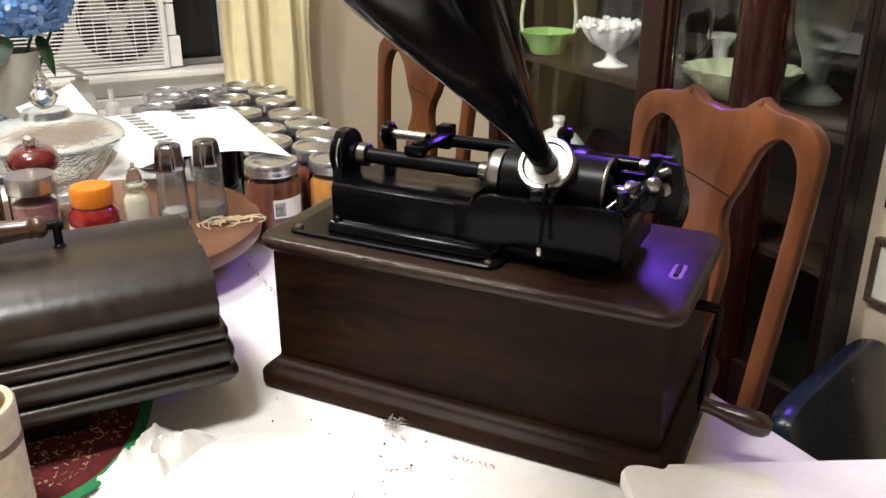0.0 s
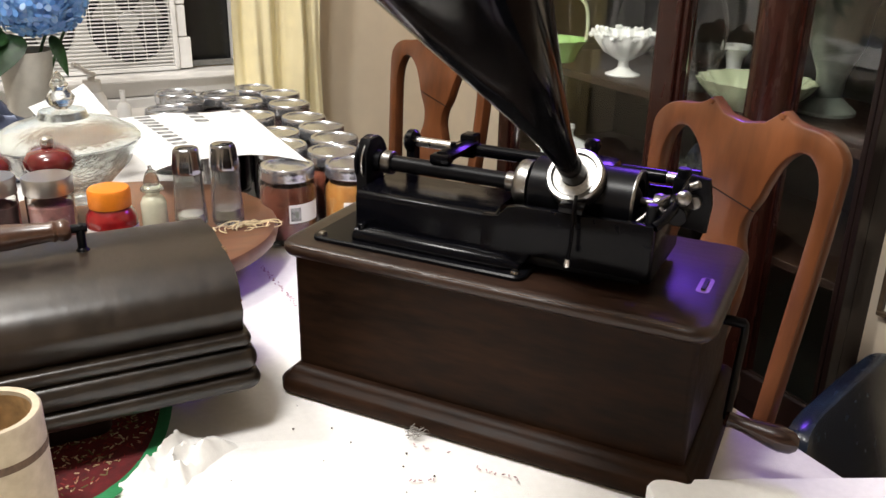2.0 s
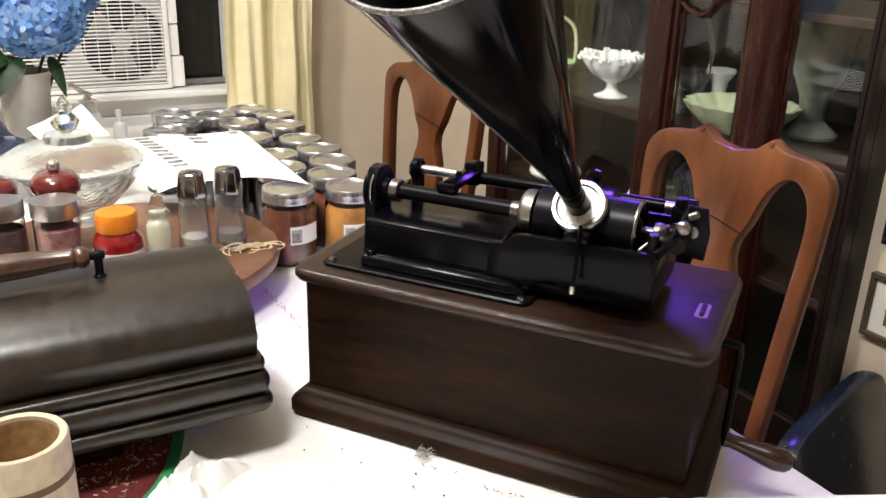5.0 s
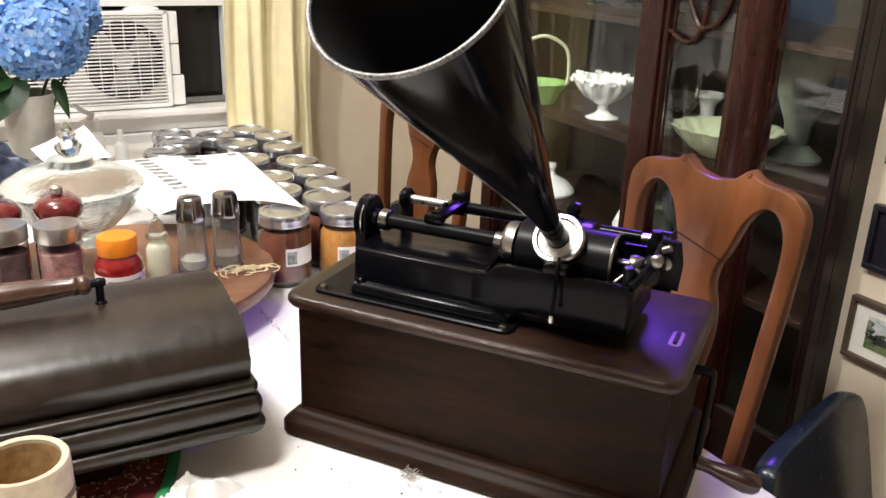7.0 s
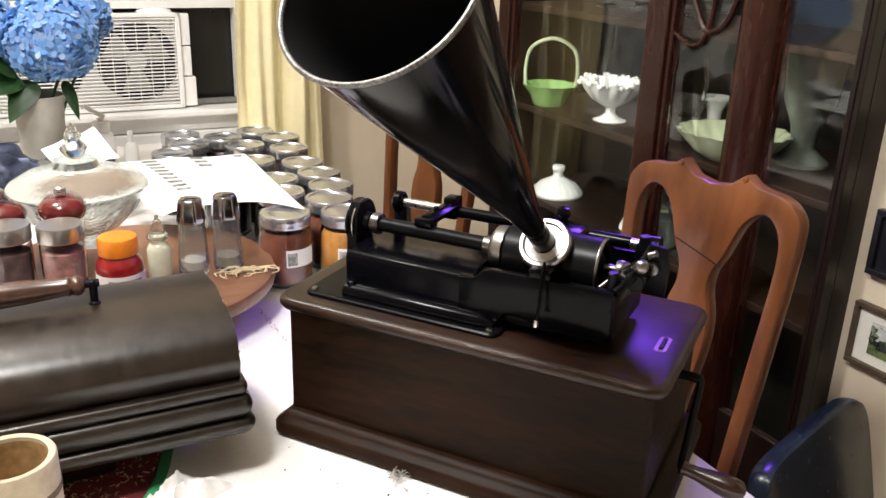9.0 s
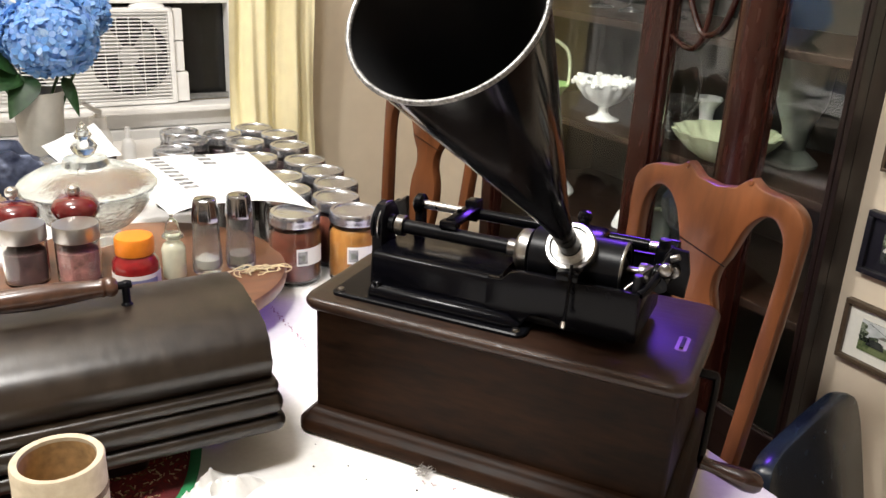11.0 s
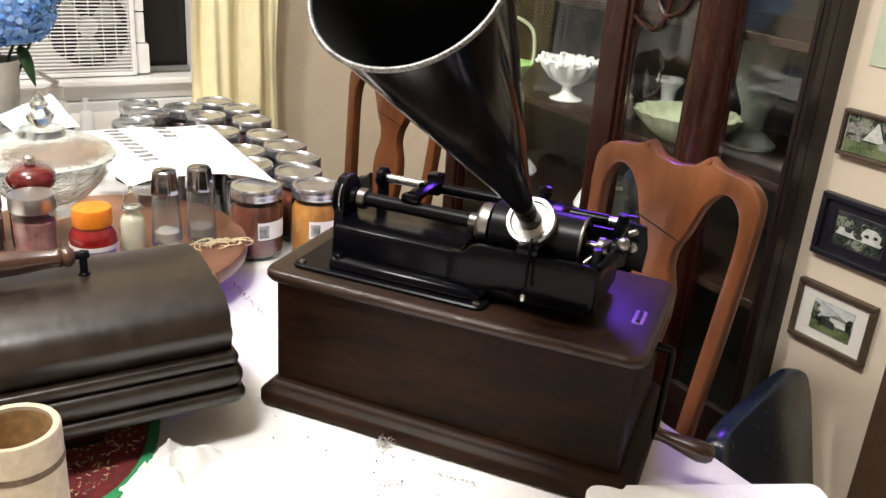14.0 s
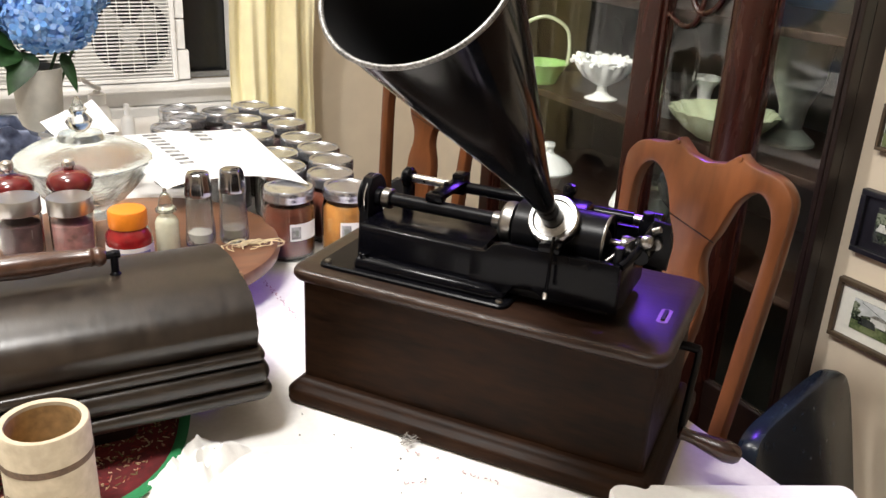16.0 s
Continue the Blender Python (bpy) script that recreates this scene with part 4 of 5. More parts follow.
shaker(0.190, 1.097, M["saltfill"], 0)
shaker(0.2376, 1.098, M["pepperfill"], 20)
so = thing("sauce_bottle", pose(0.1444, 1.098, ON) @ Matrix.Scale(0.9, 4), "small clear bottle of pale green liquid with crystal stopper", "bottle")
part("glass_body", lathe([(0, 0), (0.017, 0), (0.0178, 0.003), (0.0178, 0.046), (0.014, 0.054), (0.009, 0.058), (0.009, 0.066), (0, 0.066)], 32), M["sauce"], so)
part("stopper", lathe([(0.0, 0.064), (0.016, 0.064), (0.0165, 0.067), (0.011, 0.072), (0.0105, 0.080), (0.007, 0.090), (0.003, 0.093), (0.0028, 0.099), (0, 0.100)], 16), M["cutglass"], so, "pointed crystal stopper")
ob_ = thing("vitamin_bottle", pose(0.0905, 1.080, ON) @ Matrix.Scale(0.98, 4), "dark red bottle with an orange ribbed cap", "bottle")
part("body", lathe([(0, 0), (0.029, 0), (0.031, 0.003), (0.031, 0.034), (0.030, 0.040), (0.0255, 0.047), (0.024, 0.049), (0.024, 0.053), (0, 0.053)], 48), M["redglass"], ob_)
part("cap", lathe([(0.0252, 0.051), (0.0256, 0.053), (0.0256, 0.071), (0.024, 0.0745), (0.018, 0.0756), (0, 0.0754)], 96, None, lambda a, z: 1 + 0.012 * math.sin(48 * a) if z < 0.072 else 1), M["orange"], ob_, "orange ribbed plastic cap")
part("paper_label", lathe([(0.0312, 0.002), (0.0315, 0.002), (0.0315, 0.027), (0.0312, 0.027)], 48), M["label"], ob_, "white paper label")
b = lathe([(0.0316, 0.005), (0.0318, 0.005), (0.0318, 0.021), (0.0316, 0.021)], 48)
bmesh.ops.delete(b, geom=[v for v in b.verts if not (-2.3 < math.atan2(v.co.y, v.co.x) < -0.7)], context="VERTS")
part("label_print", b, M["bluelabel"], ob_, "grey-blue printed panel")


def spice(x, y, fill):
    s = thing("spice_jar", pose(x, y, ON) @ Matrix.Scale(0.9, 4), "short glass spice jar with a brushed steel lid", "jar", "spice jars on the round board")
    part("glass_body", lathe([(0, 0), (0.029, 0), (0.0315, 0.003), (0.0315, 0.062), (0.0300, 0.068), (0.028, 0.068), (0.0295, 0.062), (0.0295, 0.005), (0, 0.005)], 48), M["jar"], s).visible_shadow = False
    part("contents", lathe([(0, 0.006), (0.0285, 0.006), (0.0288, 0.050), (0.02, 0.053), (0, 0.051)], 40), fill, s, "coarse seasoning inside")
    part("steel_lid", lathe([(0.0318, 0.067), (0.0326, 0.068), (0.0326, 0.088), (0.0315, 0.0905), (0, 0.0908)], 48), M["brushed"], s, "brushed steel lid")


spice(0.0274, 1.134, M["spice_a"])
spice(-0.0353, 1.1556, M["spice_b"])
for x, y, c in ((0.0373, 1.2004, 0), (-0.0383, 1.2191, 1)):
    ml = thing("pepper_mill", pose(x, y, ON) @ Matrix.Scale(0.9, 4), "cherry red lacquered pepper mill with a steel knob", "mill", "pepper mills on the round board")
    part("wooden_body", lathe([(0, 0), (0.027, 0), (0.029, 0.004), (0.025, 0.02), (0.021, 0.045), (0.024, 0.066), (0.0245, 0.070), (0.022, 0.072), (0.030, 0.075), (0.0352, 0.083), (0.035, 0.092), (0.028, 0.102), (0.014, 0.107), (0.006, 0.108), (0, 0.108)], 44, Matrix.Diagonal((1, 1, 0.97 if c else 1.03, 1))), M["mill"], ml)
    part("knob", lathe([(0, 0.106), (0.004, 0.107), (0.004, 0.110), (0.0085, 0.113), (0.010, 0.118), (0.0085, 0.124), (0.004, 0.127), (0, 0.1275)], 24), M["steel"], ml, "polished steel knob")
dh = thing("covered_dish", pose(0.0685, 1.290, ON) @ Matrix.Diagonal((0.93, 0.93, 0.85, 1)), "pressed glass covered candy dish with a pointed finial", "dish")
part("foot_bowl", lathe([(0, 0.0), (0.045, 0.0), (0.048, 0.003), (0.030, 0.010), (0.035, 0.018), (0.062, 0.032), (0.086, 0.060), (0.100, 0.092), (0.105, 0.100), (0.102, 0.100), (0.097, 0.092), (0.082, 0.062), (0.058, 0.036), (0.03, 0.024), (0, 0.022)], 72, None, lambda a, z: 1 + 0.02 * math.sin(18 * a) * min(1, z * 12)), M["cutglass"], dh).visible_shadow = False
cv = part("cover", lathe([(0.1045, 0.101), (0.1065, 0.104), (0.100, 0.113), (0.078, 0.126), (0.05, 0.134), (0.036, 0.138), (0.033, 0.150), (0.022, 0.152), (0.0, 0.152), (0.0, 0.149), (0.022, 0.148), (0.032, 0.134), (0.05, 0.130), (0.077, 0.122), (0.098, 0.110), (0.102, 0.103)], 72, None, lambda a, z: 1 + 0.008 * math.sin(36 * a)), M["cutglass"], dh)
cv.visible_shadow = False
part("finial", lathe([(0, 0.151), (0.008, 0.152), (0.017, 0.160), (0.021, 0.170), (0.015, 0.180), (0.011, 0.184), (0.014, 0.190), (0.009, 0.200), (0.004, 0.210), (0, 0.214)], 10), M["cutglass"], cv, "faceted pointed glass finial")
rf = thing("raffia_scrap", pose(0.2524, 1.0604, ON + 0.001) @ Matrix.Scale(0.9, 4), "loose twist of pale raffia on the wooden board", "raffia")
for i in range(16):
    a, r = random.uniform(0, 6.3), random.uniform(0.008, 0.030)
    c = Vector((random.uniform(-0.016, 0.016), random.uniform(-0.010, 0.010), 0))
    turns = random.uniform(1.2, 3.6)
    part("strand", tube(spline([c + Vector((r * math.cos(a + turns * k / 5) * 1.3, r * 0.6 * math.sin(a + turns * k / 5), 0.0015 + random.uniform(0, 0.006))) for k in range(6)], 4), random.uniform(0.0007, 0.0012), 5), M["straw"], rf)


# ---- preserve jars ----
JS = 1.09


def jar(x, y, fill, turn=0.0, label_to=None, dz=0.0):
    s = thing("preserve_jar", pose(x, y, TABLE + 0.001, 0, 0, turn) @ Matrix.Scale(JS, 4), "glass preserve jar with a tin screw lid" if not label_to else "labelled glass jar of fruit preserve with tin lid", "jar", "preserve jars on the table")
    H = 0.104 + dz
    part("glass_body", lathe([(0, 0.001), (0.031, 0.0), (0.0355, 0.004), (0.0365, 0.012), (0.0365, H - 0.030), (0.034, H - 0.022), (0.031, H - 0.017), (0.031, H - 0.003), (0.029, H - 0.003), (0.029, H - 0.018), (0.0345, H - 0.030), (0.0345, 0.008), (0.03, 0.005), (0, 0.005)], 44), M["jar"], s).visible_shadow = False
    part("preserve", lathe([(0, 0.006), (0.029, 0.006), (0.0338, 0.010), (0.0338, H - 0.031), (0.030, H - 0.025), (0, H - 0.024)], 36), fill, s)
    b = lathe([(0.0325, H - 0.017), (0.0352, H - 0.0165), (0.0356, H - 0.014), (0.0350, H - 0.011), (0.0356, H - 0.008), (0.0352, H - 0.002), (0.0338, H), (0.0290, H), (0.0282, H - 0.0012)], 48)
    part("screw_band", b, M["tin"], s, "tin screw band")
    part("lid_disc", lathe([(0, H - 0.0010), (0.020, H - 0.0008), (0.0222, H - 0.0014), (0.0286, H - 0.0012), (0.0286, H - 0.004), (0, H - 0.004)], 44), M["tin"], s)
    if label_to is not None:
        def arc(r, a0, a1, z0, z1):
            b = lathe([(r, z0), (r + 0.0003, z0), (r + 0.0003, z1), (r, z1)], 120)
            bmesh.ops.delete(b, geom=[v for v in b.verts if not (a0 <= math.atan2(v.co.y, v.co.x) <= a1)], context="VERTS")
            return b
        m0 = label_to
        part("paper_label", arc(0.0368, m0 - 0.10, m0 + 1.2, 0.034, 0.059), M["label"], s, "white paper label")
        pic = part("label_picture", arc(0.0372, m0 - 0.04, m0 + 0.38, 0.037, 0.055), M["ink"], s, "small printed picture")
        part("label_picture_centre", arc(0.0375, m0 + 0.08, m0 + 0.27, 0.042, 0.050), M["greydish"], pic)
    return s


JARS = [(0.427, 1.124, "jam_gold", 2), (0.340, 1.151, "jam_brown", 1), (0.428, 1.198, "jam_brown", 0), (0.370, 1.261, "jam_brown", 0), (0.459, 1.270, "jam_dark", 0), (0.386, 1.339, "jam_dark", 0), (0.467, 1.348, "jam_dark", 0), (0.464, 1.426, "jam_dark", 0), (0.388, 1.471, "jam_dark", 0),
        (0.477, 1.540, "jam_dark", 0), (0.404, 1.593, "jam_dark", 0), (0.491, 1.635, "jam_dark", 0), (0.459, 1.707, "jam_dark", 0), (0.382, 1.672, "jam_dark", 0), (0.308, 1.645, "jam_dark", 0), (0.308, 1.721, "jam_dark", 0), (0.262, 1.577, "jam_dark", 0), (0.319, 1.407, "jam_dark", 0)]
first = {}
for x, y, f, lab in JARS:
    if lab or f not in first:
        o = jar(x, y, M[f], random.uniform(0, 40) if not lab else 0, {1: -1.80, 2: -2.20}.get(lab))
        if not lab:
            first[f] = o
    else:
        copy_thing(first[f], pose(x, y, TABLE + 0.001, 0, 0, random.uniform(0, 360)))


# ---- sheets of paper over the jars ----
def sheet(corners, n=26, wave=0.0, sag=None, bow=0.0):
    (a, b_, c, d) = [Vector(p) for p in corners]
    b = bmesh.new()
    grid = []
    for j in range(n + 1):
        row = []
        for i in range(n + 1):
            u, v = i / n, j / n
            p = a * (1 - u) * (1 - v) + b_ * u * (1 - v) + c * u * v + d * (1 - u) * v
            p.y += bow * 4 * u * (1 - u) * v * v
            p.z += wave * noise.noise((u * 3.0, v * 3.0, 4.4)) + (sag(u, v) if sag else 0)
            row.append(b.verts.new(p))
        grid.append(row)
    for p, q in zip(grid, grid[1:]):
        for i in range(n):
            b.faces.new((p[i], p[i + 1], q[i + 1], q[i]))
    return b, grid


PC = [(0.1334, 1.511, 0.8785), (0.376, 1.494, 0.8785), (0.368, 1.141, 0.8785), (0.1756, 1.240, 0.862)]
BOW = 0.040
lift = lambda u, v: 0.004 * u * (1 - u) * 4 * (0.4 + 0.6 * v) + 0.003 * math.sin(6 * v) * (1 - u)
sb, sg = sheet(PC, 26, 0.003, lift, BOW)
got = bmesh.ops.extrude_face_region(sb, geom=sb.faces[:])
bmesh.ops.translate(sb, vec=(0, 0, 0.0005), verts=[v for v in got["geom"] if isinstance(v, bmesh.types.BMVert)])
ls = thing("label_sheet", pose(0, 0, 0), "white sheet of printed labels lying over the jar lids", "paper")
part("sheet", sb, M["paper"], ls)


def stamp(u, v, su, sv):
    a, b_, c, d = [Vector(p) for p in PC]
    b = bmesh.new()
    vs = []
    for k in range(5):
        for i in (0, 1):
            uu, vv = u + su * (i - 0.5), v + sv * (k / 4 - 0.5)
            p = a * (1 - uu) * (1 - vv) + b_ * uu * (1 - vv) + c * uu * vv + d * (1 - uu) * vv
            p.y += BOW * 4 * uu * (1 - uu) * vv * vv
            p.z += 0.003 * noise.noise((uu * 3.0, vv * 3.0, 4.4)) + lift(uu, vv) + 0.0012
            vs.append(b.verts.new(p))
    for k in range(4):
        b.faces.new((vs[2 * k], vs[2 * k + 1], vs[2 * k + 3], vs[2 * k + 2]))
    part("printed_label", b, M["ink"], ls)


for i in range(9):
    stamp(0.290 + 0.004 * i, 0.05 + 0.076 * i, 0.105, 0.045)
    if i < 3:
        stamp(0.630 + 0.006 * i, 0.035 + 0.08 * i, 0.095, 0.045)
stamp(0.93, 0.05, 0.065, 0.045)
sb, sg = sheet([(0.0434, 1.658, 0.878), (0.1423, 1.6956, 0.905), (0.1663, 1.5616, 0.8765), (0.0637, 1.492, 0.8765)], 14, 0.004)
got = bmesh.ops.extrude_face_region(sb, geom=sb.faces[:])
bmesh.ops.translate(sb, vec=(0, 0, 0.0005), verts=[v for v in got["geom"] if isinstance(v, bmesh.types.BMVert)])
tagged(part("paper_sheet", sb, M["paper"]), "blank white sheet propped against the bottles", "paper")
for x, y in ((0.069, 1.583), (0.130, 1.629)):
    o = copy_thing(first["jam_dark"], pose(x, y, TABLE + 0.001, 0, 0, 77))

# ---- hydrangea in a vase ----
VX, VY = 0.0554, 1.755
vs_ = thing("flower_vase", pose(VX, VY, TABLE + 0.001) @ Matrix.Scale(0.955, 4), "taupe stoneware vase of blue hydrangeas by the window", "vase")
part("vessel", lathe([(0, 0), (0.036, 0), (0.039, 0.004), (0.040, 0.07), (0.045, 0.16), (0.049, 0.205), (0.051, 0.212), (0.048, 0.212), (0.043, 0.16), (0.037, 0.07), (0.034, 0.01), (0, 0.01)], 56), M["vase"], vs_)


def mophead(c, rad, count):
    b = bmesh.new()
    for i in range(count):
        z = 1 - 2 * (i + 0.5) / count
        a = i * 2.39996
        nrm = Vector((math.sqrt(1 - z * z) * math.cos(a), math.sqrt(1 - z * z) * math.sin(a), z))
        r = rad * (1 + random.uniform(-0.10, 0.06) + 0.10 * noise.noise(nrm * 2.5 + Vector(c) * 9))
        q = (nrm + Vector([random.uniform(-0.4, 0.4) for _ in range(3)])).normalized().to_track_quat("Z", "Y").to_matrix()
        p0 = Vector(c) + Vector((nrm.x, nrm.y, nrm.z * 0.88)) * r
        spin = random.uniform(0, 1.57)
        for k in range(4):
            t = spin + k * math.pi / 2
            s = random.uniform(0.010, 0.0145)
            ring = [(0, 0, 0), (0.55 * s, -0.48 * s, 0.002), (1.1 * s, -0.36 * s, 0.0035), (1.3 * s, 0, 0.002), (1.1 * s, 0.36 * s, 0.0035), (0.55 * s, 0.48 * s, 0.002)]
            vv = [b.verts.new(p0 + q @ (Matrix.Rotation(t, 3, "Z") @ Vector(w))) for w in ring]
            b.faces.new(vv)
    bmesh.ops.solidify(b, geom=b.faces[:], thickness=0.0006)
    return b


part("flower_head", mophead((0.036, -0.005, 0.318), 0.084, 560), M["petal"], vs_, "round blue hydrangea head")
part("flower_head", mophead((0.104, 0.06, 0.350), 0.052, 260), M["petal"], vs_, "round blue hydrangea head")
part("flower_head", mophead((-0.10, 0.05, 0.335), 0.080, 300), M["petal"], vs_, "round blue hydrangea head")
for x in ((0.052, -0.005, 0.26), (0.125, 0.07, 0.31), (-0.095, 0.05, 0.28)):
    part("stem", tube(spline([(0.0, 0.0, 0.02), (x[0] * 0.4, x[1] * 0.4, 0.18), x], 5), 0.003, 8), M["leaf"], vs_)


def leaf(base, tip, width, droop):
    b = bmesh.new()
    base, tip = Vector(base), Vector(tip)
    d = tip - base
    side = d.cross(Vector((0, -0.6, 0.8))).normalized()
    rows = []
    for i in range(11):
        t = i / 10
        w = width * math.sin(math.pi * min(1, t ** 0.75)) ** 0.9 + 0.0006
        c = base + d * t + Vector((0, 0, -droop * t * t))
        rows.append([b.verts.new(c + side * w * s + Vector((0, 0.35 * w * (abs(s) - 0.4), 0.25 * w * abs(s)))) for s in (-1, -0.5, 0, 0.5, 1)])
    for p, q in zip(rows, rows[1:]):
        for i in range(4):
            b.faces.new((p[i], p[i + 1], q[i + 1], q[i]))
    bmesh.ops.solidify(b, geom=b.faces[:], thickness=0.0008)
    return b


for base, tip, w in (((0.0, -0.03, 0.240), (-0.058, -0.062, 0.185), 0.028), ((-0.02, -0.02, 0.24), (-0.10, -0.05, 0.235), 0.030), ((0.05, -0.02, 0.24), (0.068, -0.05, 0.180), 0.012), ((-0.03, 0, 0.25), (-0.09, -0.05, 0.30), 0.035)):
    part("leaf", leaf(base, tip, w, 0.015), M["leaf"], vs_)

# ---- small bottles and bags by the window ----
lo = thing("lotion_bottle", pose(0.176, 1.872, TABLE + 0.001) @ Matrix.Scale(0.93, 4), "white plastic pump bottle of lotion by the window", "bottle")
part("body", lathe([(0, 0), (0.026, 0), (0.028, 0.004), (0.028, 0.085), (0.022, 0.100), (0.013, 0.106), (0.013, 0.120), (0, 0.120)], 36), M["plastic"], lo)
part("pump", merge(rod((0, 0, 0.104), (0, 0, 0.128), 0.019, 24), rod((0, 0, 0.128), (0, 0, 0.136), 0.008, 14), tube([(0.008, 0.004, 0.138), (-0.012, -0.008, 0.150), (-0.030, -0.020, 0.166), (-0.036, -0.024, 0.166)], 0.0055, 10)), M["plastic"], lo)
part("label_band", lathe([(0.0282, 0.035), (0.0284, 0.035), (0.0284, 0.060), (0.0282, 0.060)], 36), M["label"], lo, "pale printed label")
sm = thing("small_bottle", pose(0.226, 1.826, TABLE + 0.001) @ Matrix.Scale(0.925, 4), "small white plastic dropper bottle", "bottle")
part("body", lathe([(0, 0), (0.014, 0), (0.015, 0.003), (0.015, 0.075), (0.010, 0.084), (0.006, 0.086), (0.006, 0.112), (0, 0.113)], 24), M["plastic"], sm)


def bag(name, place, size, material, label, seed):
    b = bmesh.new()
    bmesh.ops.create_icosphere(b, subdivisions=4, radius=1.0)
    for v in b.verts:
        f = 1 + 0.22 * noise.noise(v.co * 2.0 + Vector((seed, 0, 0))) + 0.12 * noise.noise(v.co * 6.0 + Vector((seed, 3, 0)))
        v.co = Vector((v.co.x * size[0] * f, v.co.y * size[1] * f, max(-size[2] * 0.8, v.co.z * size[2] * f) + size[2] * 0.8))
    o = part(name, b, material)
    o.matrix_basis = pose(*place)
    return tagged(o, label, "bag")


bag("snack_bag", (-0.030, 1.626, TABLE + 0.001), (0.085, 0.05, 0.075), M["bluebag"], "crumpled shiny blue foil snack bag", 1.0)
bag("bread_bag", (-0.108, 1.545, TABLE + 0.001), (0.075, 0.06, 0.06), M["tan"], "tan loaf in a clear plastic bag", 5.0)

# ---- china cabinet ----
cab = thing("china_cabinet", pose(0, 0, 0), "glazed mahogany china cabinet full of milk glass", "cabinet")
CX0, CX1 = 1.10, 1.47
YL, YR = 1.795, 0.776
# back colour already holds the dimness behind the glass
part("back_panel", box(CX1 - 0.012, CX1, YR, YL, 0.05, 2.1), M["cabback_shade"], cab, "", False)
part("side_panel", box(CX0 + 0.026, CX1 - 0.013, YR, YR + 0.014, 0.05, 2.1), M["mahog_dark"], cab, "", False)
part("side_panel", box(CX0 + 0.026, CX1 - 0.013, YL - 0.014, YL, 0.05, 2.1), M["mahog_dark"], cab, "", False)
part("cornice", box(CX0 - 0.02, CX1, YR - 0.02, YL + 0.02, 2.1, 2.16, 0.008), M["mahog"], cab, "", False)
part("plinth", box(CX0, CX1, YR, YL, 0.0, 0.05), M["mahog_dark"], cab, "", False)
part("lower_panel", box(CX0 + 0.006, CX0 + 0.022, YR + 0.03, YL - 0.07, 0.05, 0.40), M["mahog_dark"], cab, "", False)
for y0, y1 in ((1.727, YL), (1.184, 1.262)):
    part("door_stile", merge(box(CX0, CX0 + 0.026, y0, y1, 0.05, 2.1, 0.003), box(CX0 - 0.006, CX0 + 0.004, y0 + 0.012, y1 - 0.012, 0.06, 2.09, 0.003)), M["mahog"], cab, "", False)
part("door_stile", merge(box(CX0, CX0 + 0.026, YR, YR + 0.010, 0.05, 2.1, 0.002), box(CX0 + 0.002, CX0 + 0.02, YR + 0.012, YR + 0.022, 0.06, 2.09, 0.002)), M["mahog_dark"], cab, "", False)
col = lathe([(0.040, 0.06), (0.040, 2.09)], 40)
bmesh.ops.delete(col, geom=[v for v in col.verts if v.co.x > 0.012], context="VERTS")
col.transform(Matrix.Translation((CX0 + 0.014, 0.986, 0)))
part("pillar", merge(col, box(CX0 + 0.010, CX0 + 0.03, 0.943, 1.029, 0.05, 2.1)), M["mahog"], cab, "rounded red mahogany pillar")
for z in (0.40, 2.04):
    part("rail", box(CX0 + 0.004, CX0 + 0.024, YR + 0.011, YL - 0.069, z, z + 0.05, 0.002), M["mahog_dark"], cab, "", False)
for y0, y1 in ((1.264, 1.725), (1.031, 1.182), (0.800, 0.941)):
    g = part("glass_pane", box(CX0 + 0.011, CX0 + 0.014, y0, y1, 0.452, 2.038), M["pane"], cab, "clear glass pane", False)
    g.visible_shadow = False
SH = (0.668, 0.888, 1.123)
for z in SH:
    part("shelf", box(CX0 + 0.034, CX1 - 0.014, YR + 0.016, YL - 0.016, z - 0.016, z, 0.002), M["shelf"], cab, "brown wooden shelf", False)
part("fretwork", tube(spline([(CX0 + 0.006, 1.162, 1.209), (CX0 + 0.006, 1.118, 1.136), (CX0 + 0.006, 1.089, 1.127), (CX0 + 0.006, 1.059, 1.151), (CX0 + 0.006, 1.034, 1.22)], 6), 0.006, 8), M["mahog"], cab)
part("fretwork", tube(spline([(CX0 + 0.006, 1.186, 1.115), (CX0 + 0.006, 1.134, 1.097), (CX0 + 0.006, 1.104, 1.127), (CX0 + 0.006, 1.094, 1.21)], 6), 0.005, 8), M["mahog"], cab)


def china(name, x, y, z, prof, material, label, category, wob=None, n=48):
    o = part(name, lathe(prof, n, None, wob), material)
    o.matrix_basis = pose(x, y, z + 0.0008)
    return tagged(o, label, category)


ruffle = lambda k, amt, z0: (lambda a, z: 1 + amt * math.sin(k * a) * max(0, min(1, (z - z0) * 40)))
china("compote", 1.20, 1.460, SH[1], [(0, 0), (0.036, 0), (0.038, 0.003), (0.020, 0.010), (0.012, 0.018), (0.011, 0.030), (0.022, 0.036), (0.046, 0.050), (0.062, 0.072), (0.068, 0.090), (0.064, 0.090), (0.056, 0.072), (0.04, 0.054), (0, 0.044)], M["milkwhite"], "white milk-glass compote with a ruffled rim on a shelf", "compote", ruffle(14, 0.07, 0.055), 112)
bk = thing("glass_basket", pose(1.180, 1.668, SH[1] + 0.0008, 0, 0, 50), "green jadeite glass basket with a tall looped handle", "basket")
